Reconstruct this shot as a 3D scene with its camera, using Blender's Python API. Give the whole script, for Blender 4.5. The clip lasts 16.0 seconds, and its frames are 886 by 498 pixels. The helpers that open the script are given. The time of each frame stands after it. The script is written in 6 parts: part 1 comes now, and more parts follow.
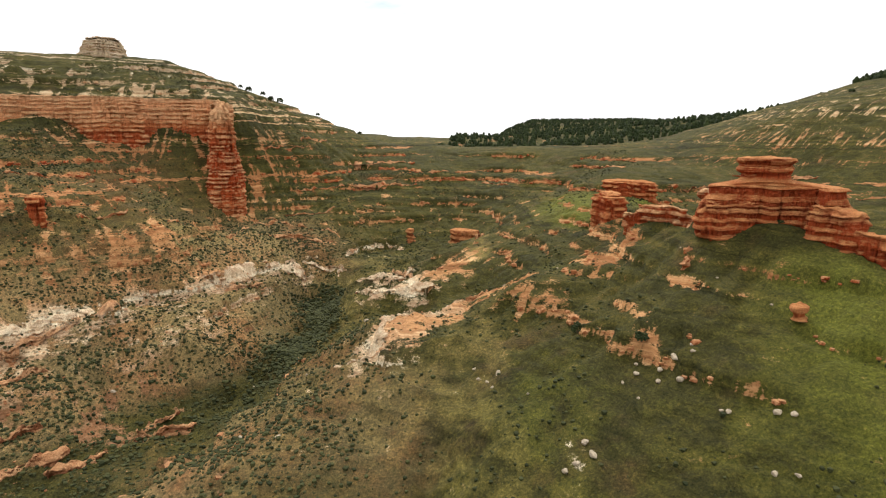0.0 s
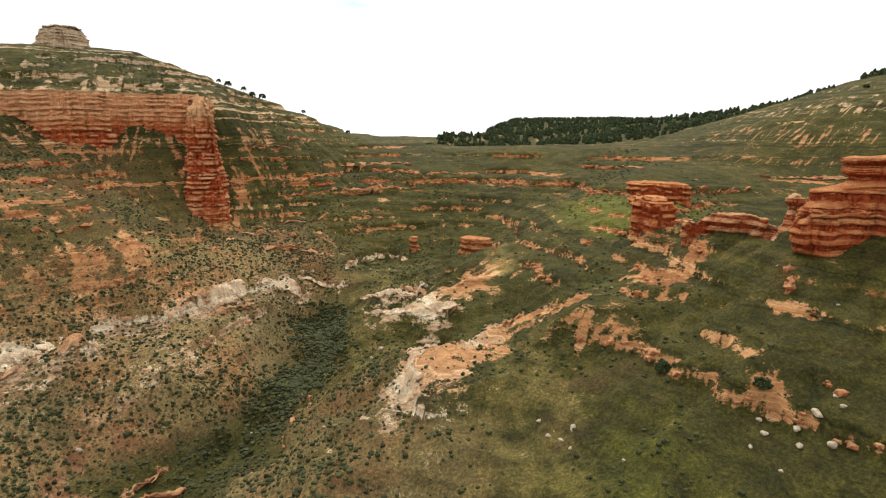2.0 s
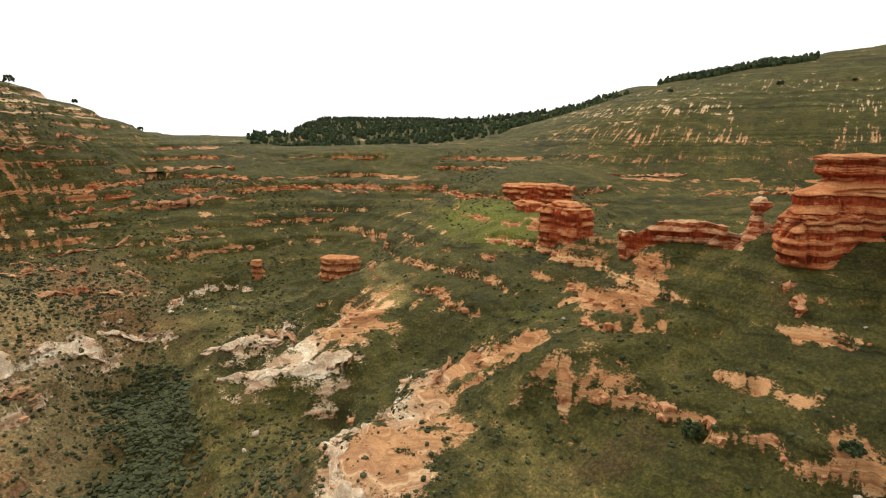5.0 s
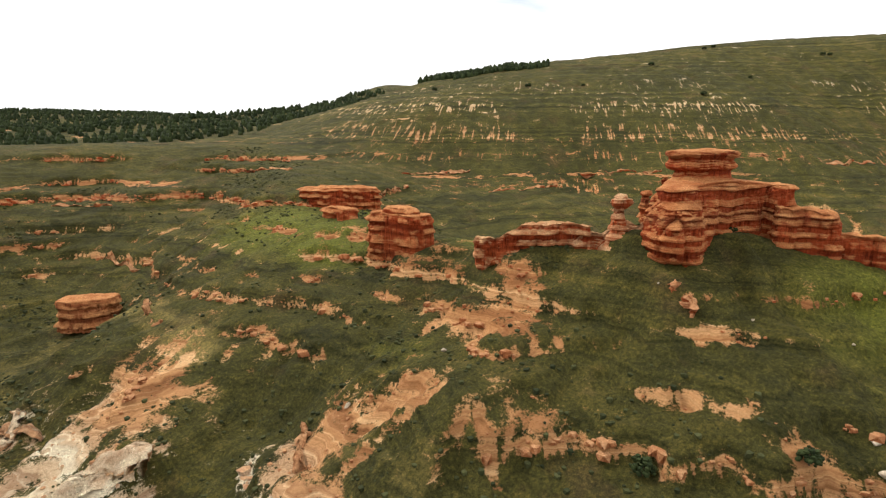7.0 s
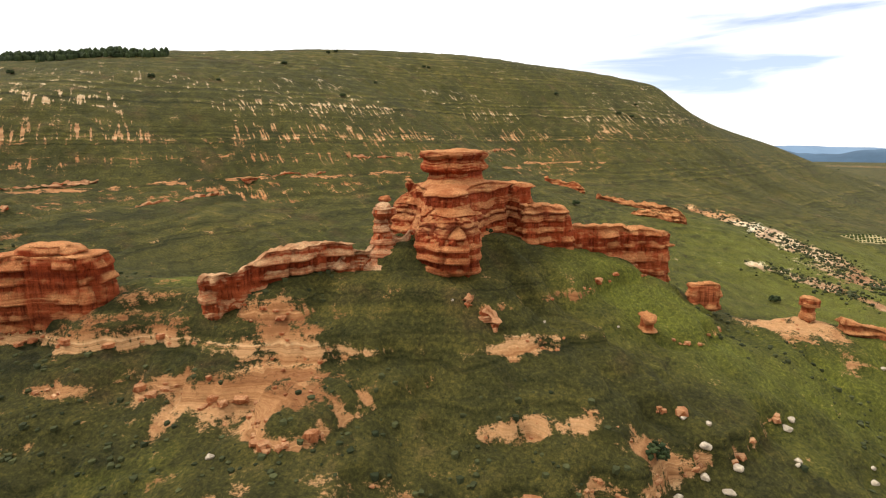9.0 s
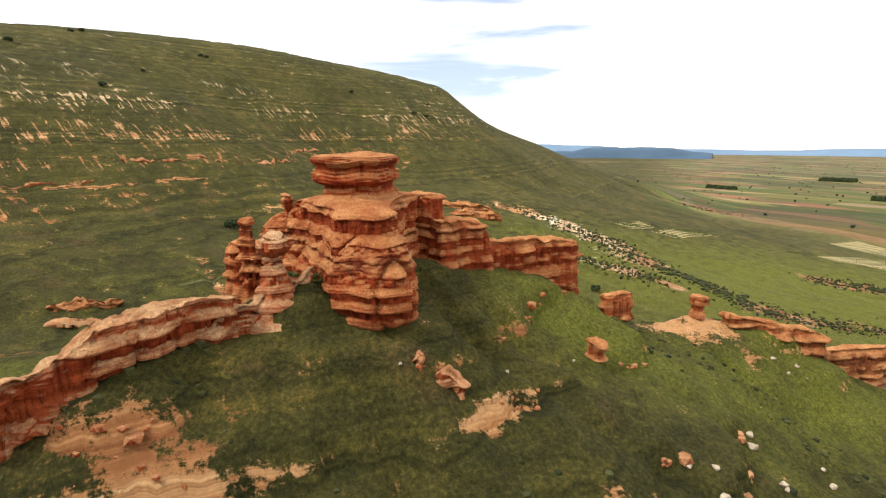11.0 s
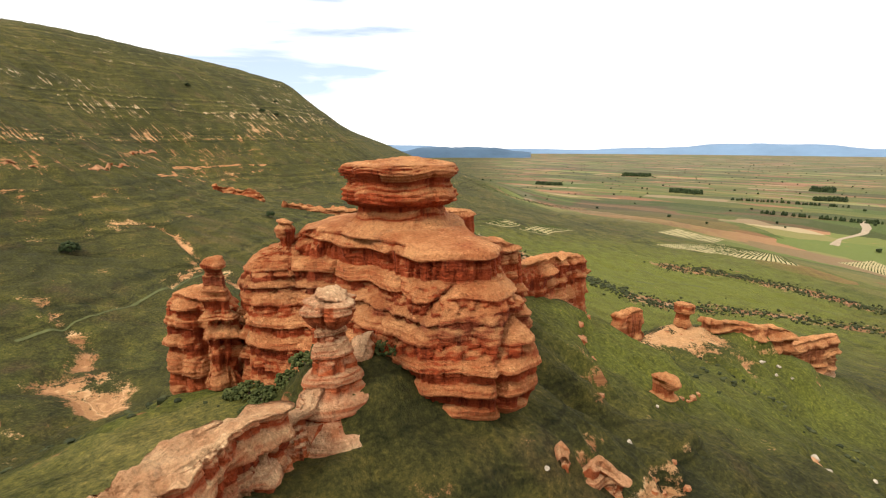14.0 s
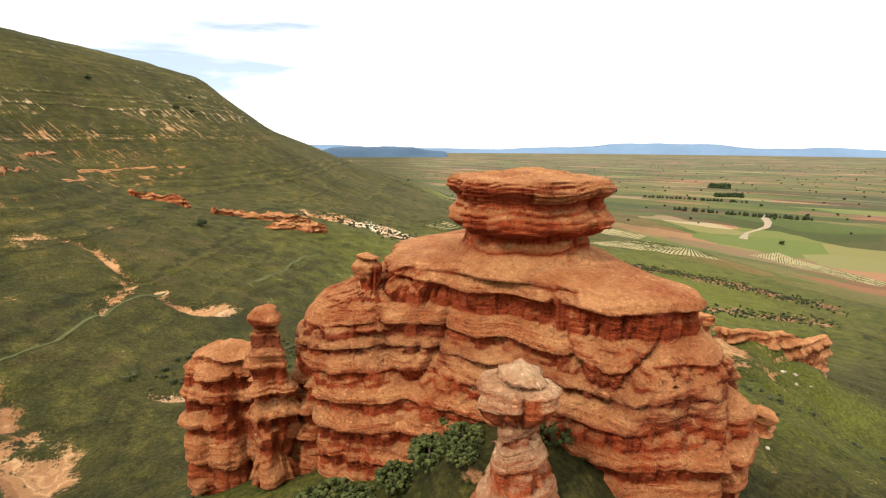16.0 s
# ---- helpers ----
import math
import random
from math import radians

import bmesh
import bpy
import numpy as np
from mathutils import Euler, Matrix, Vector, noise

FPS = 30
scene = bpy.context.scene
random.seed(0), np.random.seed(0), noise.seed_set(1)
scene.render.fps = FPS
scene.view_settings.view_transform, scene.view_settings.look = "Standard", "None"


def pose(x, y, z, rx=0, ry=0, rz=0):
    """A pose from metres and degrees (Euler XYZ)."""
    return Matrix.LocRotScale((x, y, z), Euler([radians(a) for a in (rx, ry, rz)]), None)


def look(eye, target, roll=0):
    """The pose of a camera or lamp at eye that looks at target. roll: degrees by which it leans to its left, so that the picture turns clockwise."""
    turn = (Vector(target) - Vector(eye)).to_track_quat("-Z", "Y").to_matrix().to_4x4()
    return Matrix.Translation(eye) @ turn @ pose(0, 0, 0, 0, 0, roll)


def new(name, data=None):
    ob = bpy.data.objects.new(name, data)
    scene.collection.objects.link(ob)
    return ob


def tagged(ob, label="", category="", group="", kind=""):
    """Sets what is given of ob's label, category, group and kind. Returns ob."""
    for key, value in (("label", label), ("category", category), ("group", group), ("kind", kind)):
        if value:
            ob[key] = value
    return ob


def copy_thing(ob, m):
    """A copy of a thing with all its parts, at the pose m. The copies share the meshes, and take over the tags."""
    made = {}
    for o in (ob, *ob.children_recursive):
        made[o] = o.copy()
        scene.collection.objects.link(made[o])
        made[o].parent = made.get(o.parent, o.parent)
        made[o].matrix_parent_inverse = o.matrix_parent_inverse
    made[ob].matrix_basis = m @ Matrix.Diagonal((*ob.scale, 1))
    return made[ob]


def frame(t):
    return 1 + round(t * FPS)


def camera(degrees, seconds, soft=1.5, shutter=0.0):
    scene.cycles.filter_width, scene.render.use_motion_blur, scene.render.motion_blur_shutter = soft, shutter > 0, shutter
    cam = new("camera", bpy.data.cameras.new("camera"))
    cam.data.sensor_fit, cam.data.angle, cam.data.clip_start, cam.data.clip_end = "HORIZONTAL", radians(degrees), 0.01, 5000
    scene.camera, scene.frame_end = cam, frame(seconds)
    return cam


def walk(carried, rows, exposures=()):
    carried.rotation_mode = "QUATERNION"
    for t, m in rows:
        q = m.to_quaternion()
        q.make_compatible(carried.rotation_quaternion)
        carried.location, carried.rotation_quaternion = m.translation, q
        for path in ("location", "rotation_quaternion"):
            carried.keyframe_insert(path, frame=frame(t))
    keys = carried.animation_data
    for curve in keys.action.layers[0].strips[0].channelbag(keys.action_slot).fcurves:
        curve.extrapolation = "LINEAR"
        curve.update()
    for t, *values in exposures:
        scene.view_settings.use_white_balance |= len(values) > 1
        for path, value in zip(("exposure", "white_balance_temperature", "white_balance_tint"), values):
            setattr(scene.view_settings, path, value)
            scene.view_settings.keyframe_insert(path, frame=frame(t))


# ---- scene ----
cam = camera(77.4, 16.0, soft=1.2)
# seconds, x, y, z, yaw, pitch, roll
ROWS = [
    (0.0, 0.00, 0.00, 150.79, -0.00, -11.05, 0.21),
    (0.5, -2.34, 4.16, 150.67, 0.10, -11.03, 0.23),
    (1.0, -4.74, 8.74, 150.53, 0.30, -11.05, 0.15),
    (1.5, -7.19, 12.79, 150.53, 0.09, -11.09, 0.07),
    (2.0, -9.89, 17.02, 150.54, -2.72, -11.08, 0.02),
    (2.5, -12.53, 21.12, 150.58, -6.56, -11.09, 0.08),
    (3.0, -14.98, 25.73, 150.52, -12.26, -11.08, 0.06),
    (3.5, -16.71, 30.28, 150.42, -16.15, -11.10, 0.02),
    (3.7, -17.33, 32.14, 150.32, -17.66, -11.02, 0.06),
    (5.8, -21.86, 53.25, 149.86, -30.25, -11.19, -0.02),
    (6.0, -22.06, 55.29, 149.78, -33.36, -11.18, -0.02),
    (6.5, -22.37, 60.36, 149.73, -41.78, -11.19, -0.03),
    (7.0, -22.12, 65.84, 149.77, -49.18, -11.21, -0.02),
    (7.5, -21.16, 70.85, 149.76, -55.60, -11.25, 0.02),
    (8.0, -19.67, 76.06, 149.77, -67.34, -11.25, -0.06),
    (8.5, -17.54, 80.73, 149.70, -78.64, -11.19, -0.00),
    (9.0, -14.21, 84.98, 149.62, -87.42, -11.12, -0.07),
    (9.5, -10.48, 88.55, 149.64, -94.38, -11.11, 0.02),
    (10.0, -5.90, 91.68, 149.62, -102.95, -11.09, 0.10),
    (10.2, -4.17, 92.70, 149.76, -107.60, -11.18, -0.15),
    (12.3, 11.64, 100.28, 149.70, -112.47, -11.23, 0.05),
    (12.5, 12.77, 100.91, 149.71, -114.94, -11.21, -0.05),
    (13.0, 15.81, 102.50, 149.72, -121.25, -11.24, -0.01),
    (13.5, 18.63, 103.73, 149.73, -124.41, -11.24, -0.01),
    (14.0, 21.77, 104.81, 149.76, -127.17, -11.21, -0.02),
    (14.5, 24.79, 105.63, 149.80, -129.40, -11.22, 0.01),
    (15.0, 28.12, 106.39, 149.84, -131.00, -11.19, 0.08),
    (15.5, 31.33, 106.95, 149.90, -132.78, -11.17, 0.10),
    (16.0, 34.94, 107.47, 150.04, -135.95, -11.26, 0.13),
]
walk(cam, [(t, pose(x, y, z, 0, 0, yaw) @ pose(0, 0, 0, 90 + pitch, 0, 0) @ pose(0, 0, 0, 0, 0, roll)) for t, x, y, z, yaw, pitch, roll in ROWS], exposures=[(0.0, 0.12), (7.0, 0.14), (9.5, 0.26), (13.0, 0.34), (16.0, 0.38)])


# ---- light ----
world = bpy.data.worlds.new("sky")
scene.world = world
world.use_nodes = True
wn, wl = world.node_tree.nodes, world.node_tree.links
wn.clear()
SUN_EL, SUN_ROT = 49.0, 357.0
sky = wn.new("ShaderNodeTexSky")
sky.sky_type, sky.sun_disc = "NISHITA", False
sky.sun_elevation, sky.sun_rotation = radians(SUN_EL), radians(SUN_ROT)
sky.altitude = 700
dim = wn.new("ShaderNodeMix")
dim.data_type, dim.blend_type = "RGBA", "MULTIPLY"
dim.inputs[0].default_value = 1.0
dim.inputs[7].default_value = (0.085, 0.098, 0.125, 1)
wl.new(sky.outputs[0], dim.inputs[6])
coord = wn.new("ShaderNodeTexCoord")
squash = wn.new("ShaderNodeMapping")
squash.inputs[3].default_value = (1.0, 1.0, 8.0)
wl.new(coord.outputs["Generated"], squash.inputs[0])
cloud = wn.new("ShaderNodeTexNoise")
cloud.inputs["Scale"].default_value, cloud.inputs["Detail"].default_value = 2.6, 6
cloud.inputs["Distortion"].default_value = 0.4
wl.new(squash.outputs[0], cloud.inputs["Vector"])
toward = wn.new("ShaderNodeVectorMath")
toward.operation = "DOT_PRODUCT"
toward.inputs[1].default_value = (0.885, -0.375, 0.255)
wl.new(coord.outputs["Generated"], toward.inputs[0])
thin = wn.new("ShaderNodeMapRange")
thin.inputs[1].default_value, thin.inputs[2].default_value, thin.inputs[3].default_value, thin.inputs[4].default_value = 0.955, 0.995, 0.14, -0.13
wl.new(toward.outputs["Value"], thin.inputs[0])
lift = wn.new("ShaderNodeMath")
wl.new(cloud.outputs[0], lift.inputs[0])
wl.new(thin.outputs[0], lift.inputs[1])
cover = wn.new("ShaderNodeValToRGB")
cover.color_ramp.elements[0].position, cover.color_ramp.elements[1].position = 0.34, 0.50
cover.color_ramp.elements[0].color = (0.3, 0.3, 0.3, 1)
wl.new(lift.outputs[0], cover.inputs[0])
clouds = wn.new("ShaderNodeMix")
clouds.data_type = "RGBA"
clouds.inputs[7].default_value = (1.22, 1.21, 1.20, 1)
wl.new(cover.outputs[0], clouds.inputs[0])
wl.new(dim.outputs[2], clouds.inputs[6])
back = wn.new("ShaderNodeBackground")
wl.new(clouds.outputs[2], back.inputs[0])
back.inputs[1].default_value = 1.0
wo = wn.new("ShaderNodeOutputWorld")
wl.new(back.outputs[0], wo.inputs[0])

sun = new("sun", bpy.data.lights.new("sun", "SUN"))
sun.data.energy, sun.data.angle, sun.data.color = 2.3, radians(12), (1.0, 0.95, 0.87)
sun.matrix_world = look((0, 0, 300), (0 - 100 * math.sin(radians(SUN_ROT)), 0 - 100 * math.cos(radians(SUN_ROT)), 300 - 100 * math.tan(radians(SUN_EL))))


# ---- noise ----
def hashed(ix, iy, iz, seed):
    h = (ix.astype(np.int64) * 374761393 + iy.astype(np.int64) * 668265263 + iz.astype(np.int64) * 2147483647 + seed * 974634721) & 0xFFFFFFFF
    h = ((h ^ (h >> 13)) * 1274126177) & 0xFFFFFFFF
    h = ((h ^ (h >> 16)) * 2246822519) & 0xFFFFFFFF
    return ((h ^ (h >> 15)) & 0xFFFF) / 32767.5 - 1.0


def vn2(x, y, seed=0):
    """Value noise in two dimensions, from -1 to 1."""
    x, y = np.asarray(x, float), np.asarray(y, float)
    fx, fy = np.floor(x), np.floor(y)
    u, v = x - fx, y - fy
    u, v = u * u * u * (u * (u * 6 - 15) + 10), v * v * v * (v * (v * 6 - 15) + 10)
    z = np.zeros_like(fx)
    a, b = hashed(fx, fy, z, seed), hashed(fx + 1, fy, z, seed)
    c, d = hashed(fx, fy + 1, z, seed), hashed(fx + 1, fy + 1, z, seed)
    return (a + (b - a) * u) * (1 - v) + (c + (d - c) * u) * v


def vn3(x, y, z, seed=0):
    x, y, z = np.broadcast_arrays(np.asarray(x, float), np.asarray(y, float), np.asarray(z, float))
    fx, fy, fz = np.floor(x), np.floor(y), np.floor(z)
    u, v, w = x - fx, y - fy, z - fz
    u, v, w = u * u * (3 - 2 * u), v * v * (3 - 2 * v), w * w * (3 - 2 * w)
    out = 0.0
    for dz, ww in ((0, 1 - w), (1, w)):
        a, b = hashed(fx, fy, fz + dz, seed), hashed(fx + 1, fy, fz + dz, seed)
        c, d = hashed(fx, fy + 1, fz + dz, seed), hashed(fx + 1, fy + 1, fz + dz, seed)
        out = out + ww * ((a + (b - a) * u) * (1 - v) + (c + (d - c) * u) * v)
    return out


def fbm2(x, y, seed=0, octaves=4):
    total, amp, f = 0.0, 0.55, 1.0
    for k in range(octaves):
        total = total + amp * vn2(x * f + 17.3 * k, y * f - 9.1 * k, seed + k)
        amp, f = amp * 0.5, f * 2.03
    return total


def fbm3(x, y, z, seed=0, octaves=3):
    total, amp, f = 0.0, 0.55, 1.0
    for k in range(octaves):
        total = total + amp * vn3(x * f + 7.7 * k, y * f - 3.1 * k, z * f + 5.3 * k, seed + k)
        amp, f = amp * 0.5, f * 2.05
    return total


def smooth(a, b, x):
    t = np.clip((x - a) / (b - a), 0, 1)
    return t * t * (3 - 2 * t)


# ---- the lie of the land: crest lines, foot lines and stream beds (x, y, height) ----
CANYON = {
    "bed": [(-75, 45, 97.0), (-52, 80, 102.5), (-40, 99, 100.0), (-36, 116, 103.7), (-34, 128, 102.9), (-36, 138, 106.2), (-38, 147, 105.8), (-33, 154, 113.5), (-26, 166, 116.5), (-22, 177, 115.5)],
    "bank_west": [(-75, 60, 105.8), (-60, 94, 107.0), (-56, 119, 115.7), (-48, 138, 114.6), (-38, 153, 113.9), (-29, 155, 115.9), (-20, 168, 116.9)],
    "terrace_west": [(-95, 75, 117.0), (-77, 100, 115.7), (-68, 116, 114.4), (-57, 130, 117.7)],
    "slope_west": [(-125, 95, 136.0), (-90, 121, 136.0), (-88, 139, 139.1), (-62, 160, 124.7), (-45, 175, 124.9)],
    "cliff_foot": [(-165, 148, 154.0), (-140, 163, 153.5), (-124, 170, 157.0), (-113, 171.5, 151.0), (-105, 172, 147.5), (-96, 176.5, 145.0), (-87, 181, 149.0), (-78, 174, 136.9), (-69, 171, 126.3), (-60, 178, 125.8), (-54, 200, 138.0)],
    "cliff_top": [(-165, 180, 165.0), (-126, 186, 163.5), (-98, 197, 163.5), (-74, 200, 163.1), (-64, 207, 155.7), (-44, 222, 145.6)],
    "north_rim": [(-190, 195, 178.0), (-152, 200, 178.5), (-128, 235, 184.0), (-112, 237, 182.5), (-86, 240, 172.4), (-58, 259, 161.8), (-41, 287, 152.5), (-25, 262, 149.2), (12, 255, 147.2), (40, 241, 147.0), (63, 227, 147.2)],
}
BOWL = {
    "floor": [(-30, 203, 130.7), (-9, 202, 129.0), (12, 196, 125.1), (-32, 180, 122.5), (8, 182, 121.0)],
    "wall": [(-9, 223, 139.8), (27, 228, 137.7), (28, 203, 136.4), (36, 197, 133.0), (-35, 228, 140.2)],
    "east": [(6, 169, 118.0), (4, 154, 121.9), (9, 151, 123.9), (20, 170, 127.6), (30, 178, 132.4)],
    "white_shelf": [(-22, 133, 115.2), (-15, 128, 116.4), (-3, 123, 117.8), (-9, 144, 114.3), (1, 135, 120.2)],
    "tongue_edge": [(-15, 82, 114.5), (-10, 90, 117.0), (-11, 101, 118.1), (-5, 106, 114.2), (2, 110, 117.9)],
    "far_shelf": [(-21, 145.5, 113.4), (-17, 143.5, 115.6), (-12.5, 151, 115.4), (-7.3, 146, 117.9), (-18, 136, 110.0)],
    "west_face": [(-67, 107, 118.8), (-53, 107, 114.4), (-43, 112, 107.8), (-54, 127, 115.3), (-67, 127, 124.8)],
    "below_tongue": [(-24, 87, 111.3), (-22, 101, 111.3), (-14, 112, 111.2), (-5, 117, 111.1)],
}
SPUR = {
    "crest": [(37, 112, 134.7), (37, 120, 134.6), (39, 132, 132.1), (43, 142, 135.6), (49, 152, 135.5), (55, 164, 136.9), (55, 178, 141.1), (59, 202, 142.8)],
    "castle_foot_west": [(40.5, 81.5, 135.2), (39, 86, 135.0), (40, 88.8, 136.4), (43.2, 90.8, 137.6), (46.2, 92.2, 139.3), (44, 94.2, 137.5), (42.4, 96.9, 137.4), (41.2, 98.8, 136.2), (40, 101.4, 136.3), (38.7, 103.8, 136.3), (37.5, 107, 135.2)],
    "castle_foot_north": [(54, 93, 135.6), (49, 95, 136.4), (44, 101, 136.6), (60, 99, 132.9), (42, 108, 134.5)],
    "castle_foot_south": [(44.8, 82.6, 137.0), (48.6, 82.2, 139.3), (51.4, 80.6, 139.6)],
    "south_crest": [(46, 78.0, 136.2), (51, 75, 137.1), (53, 68, 133.4), (55, 60, 132.6), (55, 52, 126.7), (56, 42, 127.3), (52, 30, 125.2), (49, 18, 118.4), (47, 0, 111.0), (44, -25, 103.0)],
    "south_foot": [(52.6, 77, 137.4), (53, 73.5, 137.4), (53.6, 69, 136.8), (54.9, 65, 134.7)],
    "back_foot": [(68, 98, 128.0), (70, 86, 126.9), (67, 70, 128.0), (68, 56, 126.8), (66, 42, 122.2), (62, 25, 117.8)],
}
FACE = {
    "upper": [(36.5, 97.5, 133.3), (32, 97, 130.7), (32, 88, 128.3), (36, 74.5, 131.0), (44, 66, 129.0), (35.5, 113, 131.0), (31.8, 121.5, 129.2)],
    "scar_top": [(36.2, 104, 134.7), (32.5, 104, 129.5), (30, 110, 129.3)],
    "middle": [(26, 97, 129.1), (25, 108, 127.0), (25, 88, 124.7), (28, 78, 127.8), (30.5, 69.5, 127.4), (36.5, 53.5, 123.8)],
    "lower": [(16, 105, 125.5), (14, 93, 126.6), (22, 85.5, 123.8), (20, 80, 123.5), (25, 65.5, 122.1), (29, 51, 120.2), (42, 38, 118.4)],
    "apron": [(13, 89, 121.1), (4, 96.5, 119.5), (12, 104, 122.9), (8, 111, 118.9), (16, 120, 123.5), (15, 130, 123.8), (-1, 87.5, 119.7), (5.5, 75, 116.2), (-3, 62, 110.3), (8, 63, 116.9)],
    "gully": [(9, 120, 117.0), (6, 114, 117.5)],
    "south": [(16, 40, 113.7), (28, 18, 110.6), (-12, 38, 107.1), (10, 10, 104.0), (-40, 20, 96.0), (-25, 65, 111.2)],
}
BACK = {
    "stream": [(72, 150, 130.1), (76, 128, 126.0), (79, 106, 121.5), (98, 102, 121.0), (108, 84, 119.5), (112, 60, 115.6), (122, 35, 112.5), (128, 5, 108.6), (130, -30, 107.4)],
    "meadow": [(106, 141, 132.8), (108, 112, 123.6), (122, 101, 124.9), (152, 99, 128.3), (158, 76, 128.0), (190, 30, 124.2), (180, -8, 118.4), (168, -16, 113.2), (203, -40, 113.9), (217, -90, 109.3), (160, 30, 117.9)],
    "low": [(100, 20, 108.5), (85, -20, 101.4), (66, -73, 92.6), (122, -179, 92.1), (105, -60, 97.9), (75, 5, 108.9), (150, -60, 102.2)],
    "ledge": [(139, 150, 134.6), (131, 167, 141.8), (112, 178, 138.4), (254, 45, 133.7)],
    "hill_mid": [(138, 206, 162.0), (191, 147, 159.9), (221, 115, 162.0), (266, 76, 152.6), (100, 225, 150.7)],
    "hill_rim": [(100, 280, 148.5), (141, 271, 162.8), (184, 259, 176.7), (259, 238, 191.8), (314, 159, 200.6), (349, 75, 199.0), (392, -20, 190.7), (405, -48, 188.3)],
    "hill_nose": [(410, -70, 173.3), (445, -105, 163.0), (471, -135, 157.0), (484, -178, 145.0), (489, -207, 134.0), (492, -260, 115.0), (420, -140, 140.0), (370, -140, 121.8), (300, -90, 117.4)],
    "plateau": [(388, 175, 206.1), (440, 50, 205.2), (380, 230, 202.9), (330, 300, 187.8), (235, 330, 172.8), (150, 345, 157.9), (80, 330, 148.9), (20, 340, 145.0), (-50, 345, 142.0), (-140, 300, 176.0)],
}


def sampled(groups, gap=14.0):
    pts = []
    for group in groups:
        for name, line in group.items():
            loose = name in ("floor", "wall", "east", "white_shelf", "far_shelf", "west_face", "castle_foot_north", "castle_foot_south", "south_foot", "upper", "middle", "lower", "apron", "south", "meadow", "low", "ledge", "hill_mid", "hill_nose", "scar_top")
            for a, b in zip(line, line[1:] + [None]):
                pts.append(a)
                if b is None or loose:
                    continue
                n = int(math.dist(a[:2], b[:2]) / gap)
                for k in range(1, n + 1):
                    pts.append(tuple(a[i] + (b[i] - a[i]) * k / (n + 1) for i in range(3)))
    return np.array(pts, float)


CTRL = sampled((CANYON, BOWL, SPUR, FACE, BACK))
SOFT = 3.0
_n = len(CTRL)
_d = np.hypot(CTRL[:, None, 0] - CTRL[None, :, 0], CTRL[:, None, 1] - CTRL[None, :, 1])
_A = np.zeros((_n + 3, _n + 3))
_A[:_n, :_n] = -np.sqrt(_d ** 2 + SOFT ** 2) + 0.8 * np.eye(_n)
_A[:_n, _n], _A[:_n, _n + 1:] = 1, CTRL[:, :2] / 100
_A[_n:, :_n] = _A[:_n, _n:].T
_w = np.linalg.solve(_A, np.r_[CTRL[:, 2], 0, 0, 0])


def hill_axes(x, y):
    """Distance uphill from the pale ledge of the long hill, and along it towards the plain."""
    return 0.674 * (x - 139) + 0.739 * (y - 150), 0.739 * (x - 139) - 0.674 * (y - 150)


def far_land(x, y):
    u, v = hill_axes(x, y)
    d = np.hypot(x - 60, y - 60)
    plain = 94 - 26 * smooth(200, 1400, d) - 18 * smooth(1200, 4500, d)
    rise = smooth(-220, 130, u) * (1 - smooth(260, 620, v))
    north = smooth(100, 300, y)
    side = smooth(-20, 180, x - 0.75 * (y - 230))
    wooded = 30 * smooth(30, 120, x - 0.1 * (y - 700)) * np.exp(-((y - 720) / 150) ** 2)
    hill = plain + (198 - plain) * rise * rise * (1 - north * (1 - side))
    return np.maximum(hill, plain + (146 + wooded - plain) * north)


def base_height(x, y):
    x, y = np.asarray(x, float), np.asarray(y, float)
    shape, x, y = x.shape, x.ravel(), y.ravel()
    out = np.empty(len(x))
    for s in range(0, len(x), 20000):
        px, py = x[s:s + 20000], y[s:s + 20000]
        d2 = (px[:, None] - CTRL[:, 0]) ** 2 + (py[:, None] - CTRL[:, 1]) ** 2
        near = np.sqrt(d2.min(1))
        z = -np.sqrt(d2 + SOFT ** 2) @ _w[:_n] + _w[_n] + px / 100 * _w[_n + 1] + py / 100 * _w[_n + 2]
        k = smooth(50, 170, near)
        out[s:s + 20000] = z * (1 - k) + far_land(px, py) * k
    return out.reshape(shape)


# heights of the hard beds, how far each stands out, and the patchiness of its outcrop
BEDS = [(104.5, 0.5, 0.1), (108.5, 0.7, 0.1), (112.5, 0.9, 0.2), (117.0, 1.0, 0.15), (120.3, 0.6, -0.1), (123.9, 0.9, 0.35), (126.4, 0.8, 0.3), (128.6, 0.7, 0.1), (131.0, 0.8, 0.2),
        (133.8, 0.7, 0.1), (136.6, 0.9, 0.35), (139.5, 0.7, 0.1), (142.2, 0.8, 0.25), (144.8, 0.7, 0.2), (148.0, 0.6, 0.0), (151.5, 0.6, 0.0), (155.0, 0.6, 0.0), (159.0, 0.6, 0.0),
        (164.5, 0.9, 0.1), (167.5, 0.8, 0.0), (170.5, 0.9, 0.1), (174.0, 0.8, 0.0), (177.5, 0.8, 0.0), (181.0, 1.0, 0.2), (191.0, 1.0, 0.2), (197.0, 0.9, 0.1)]

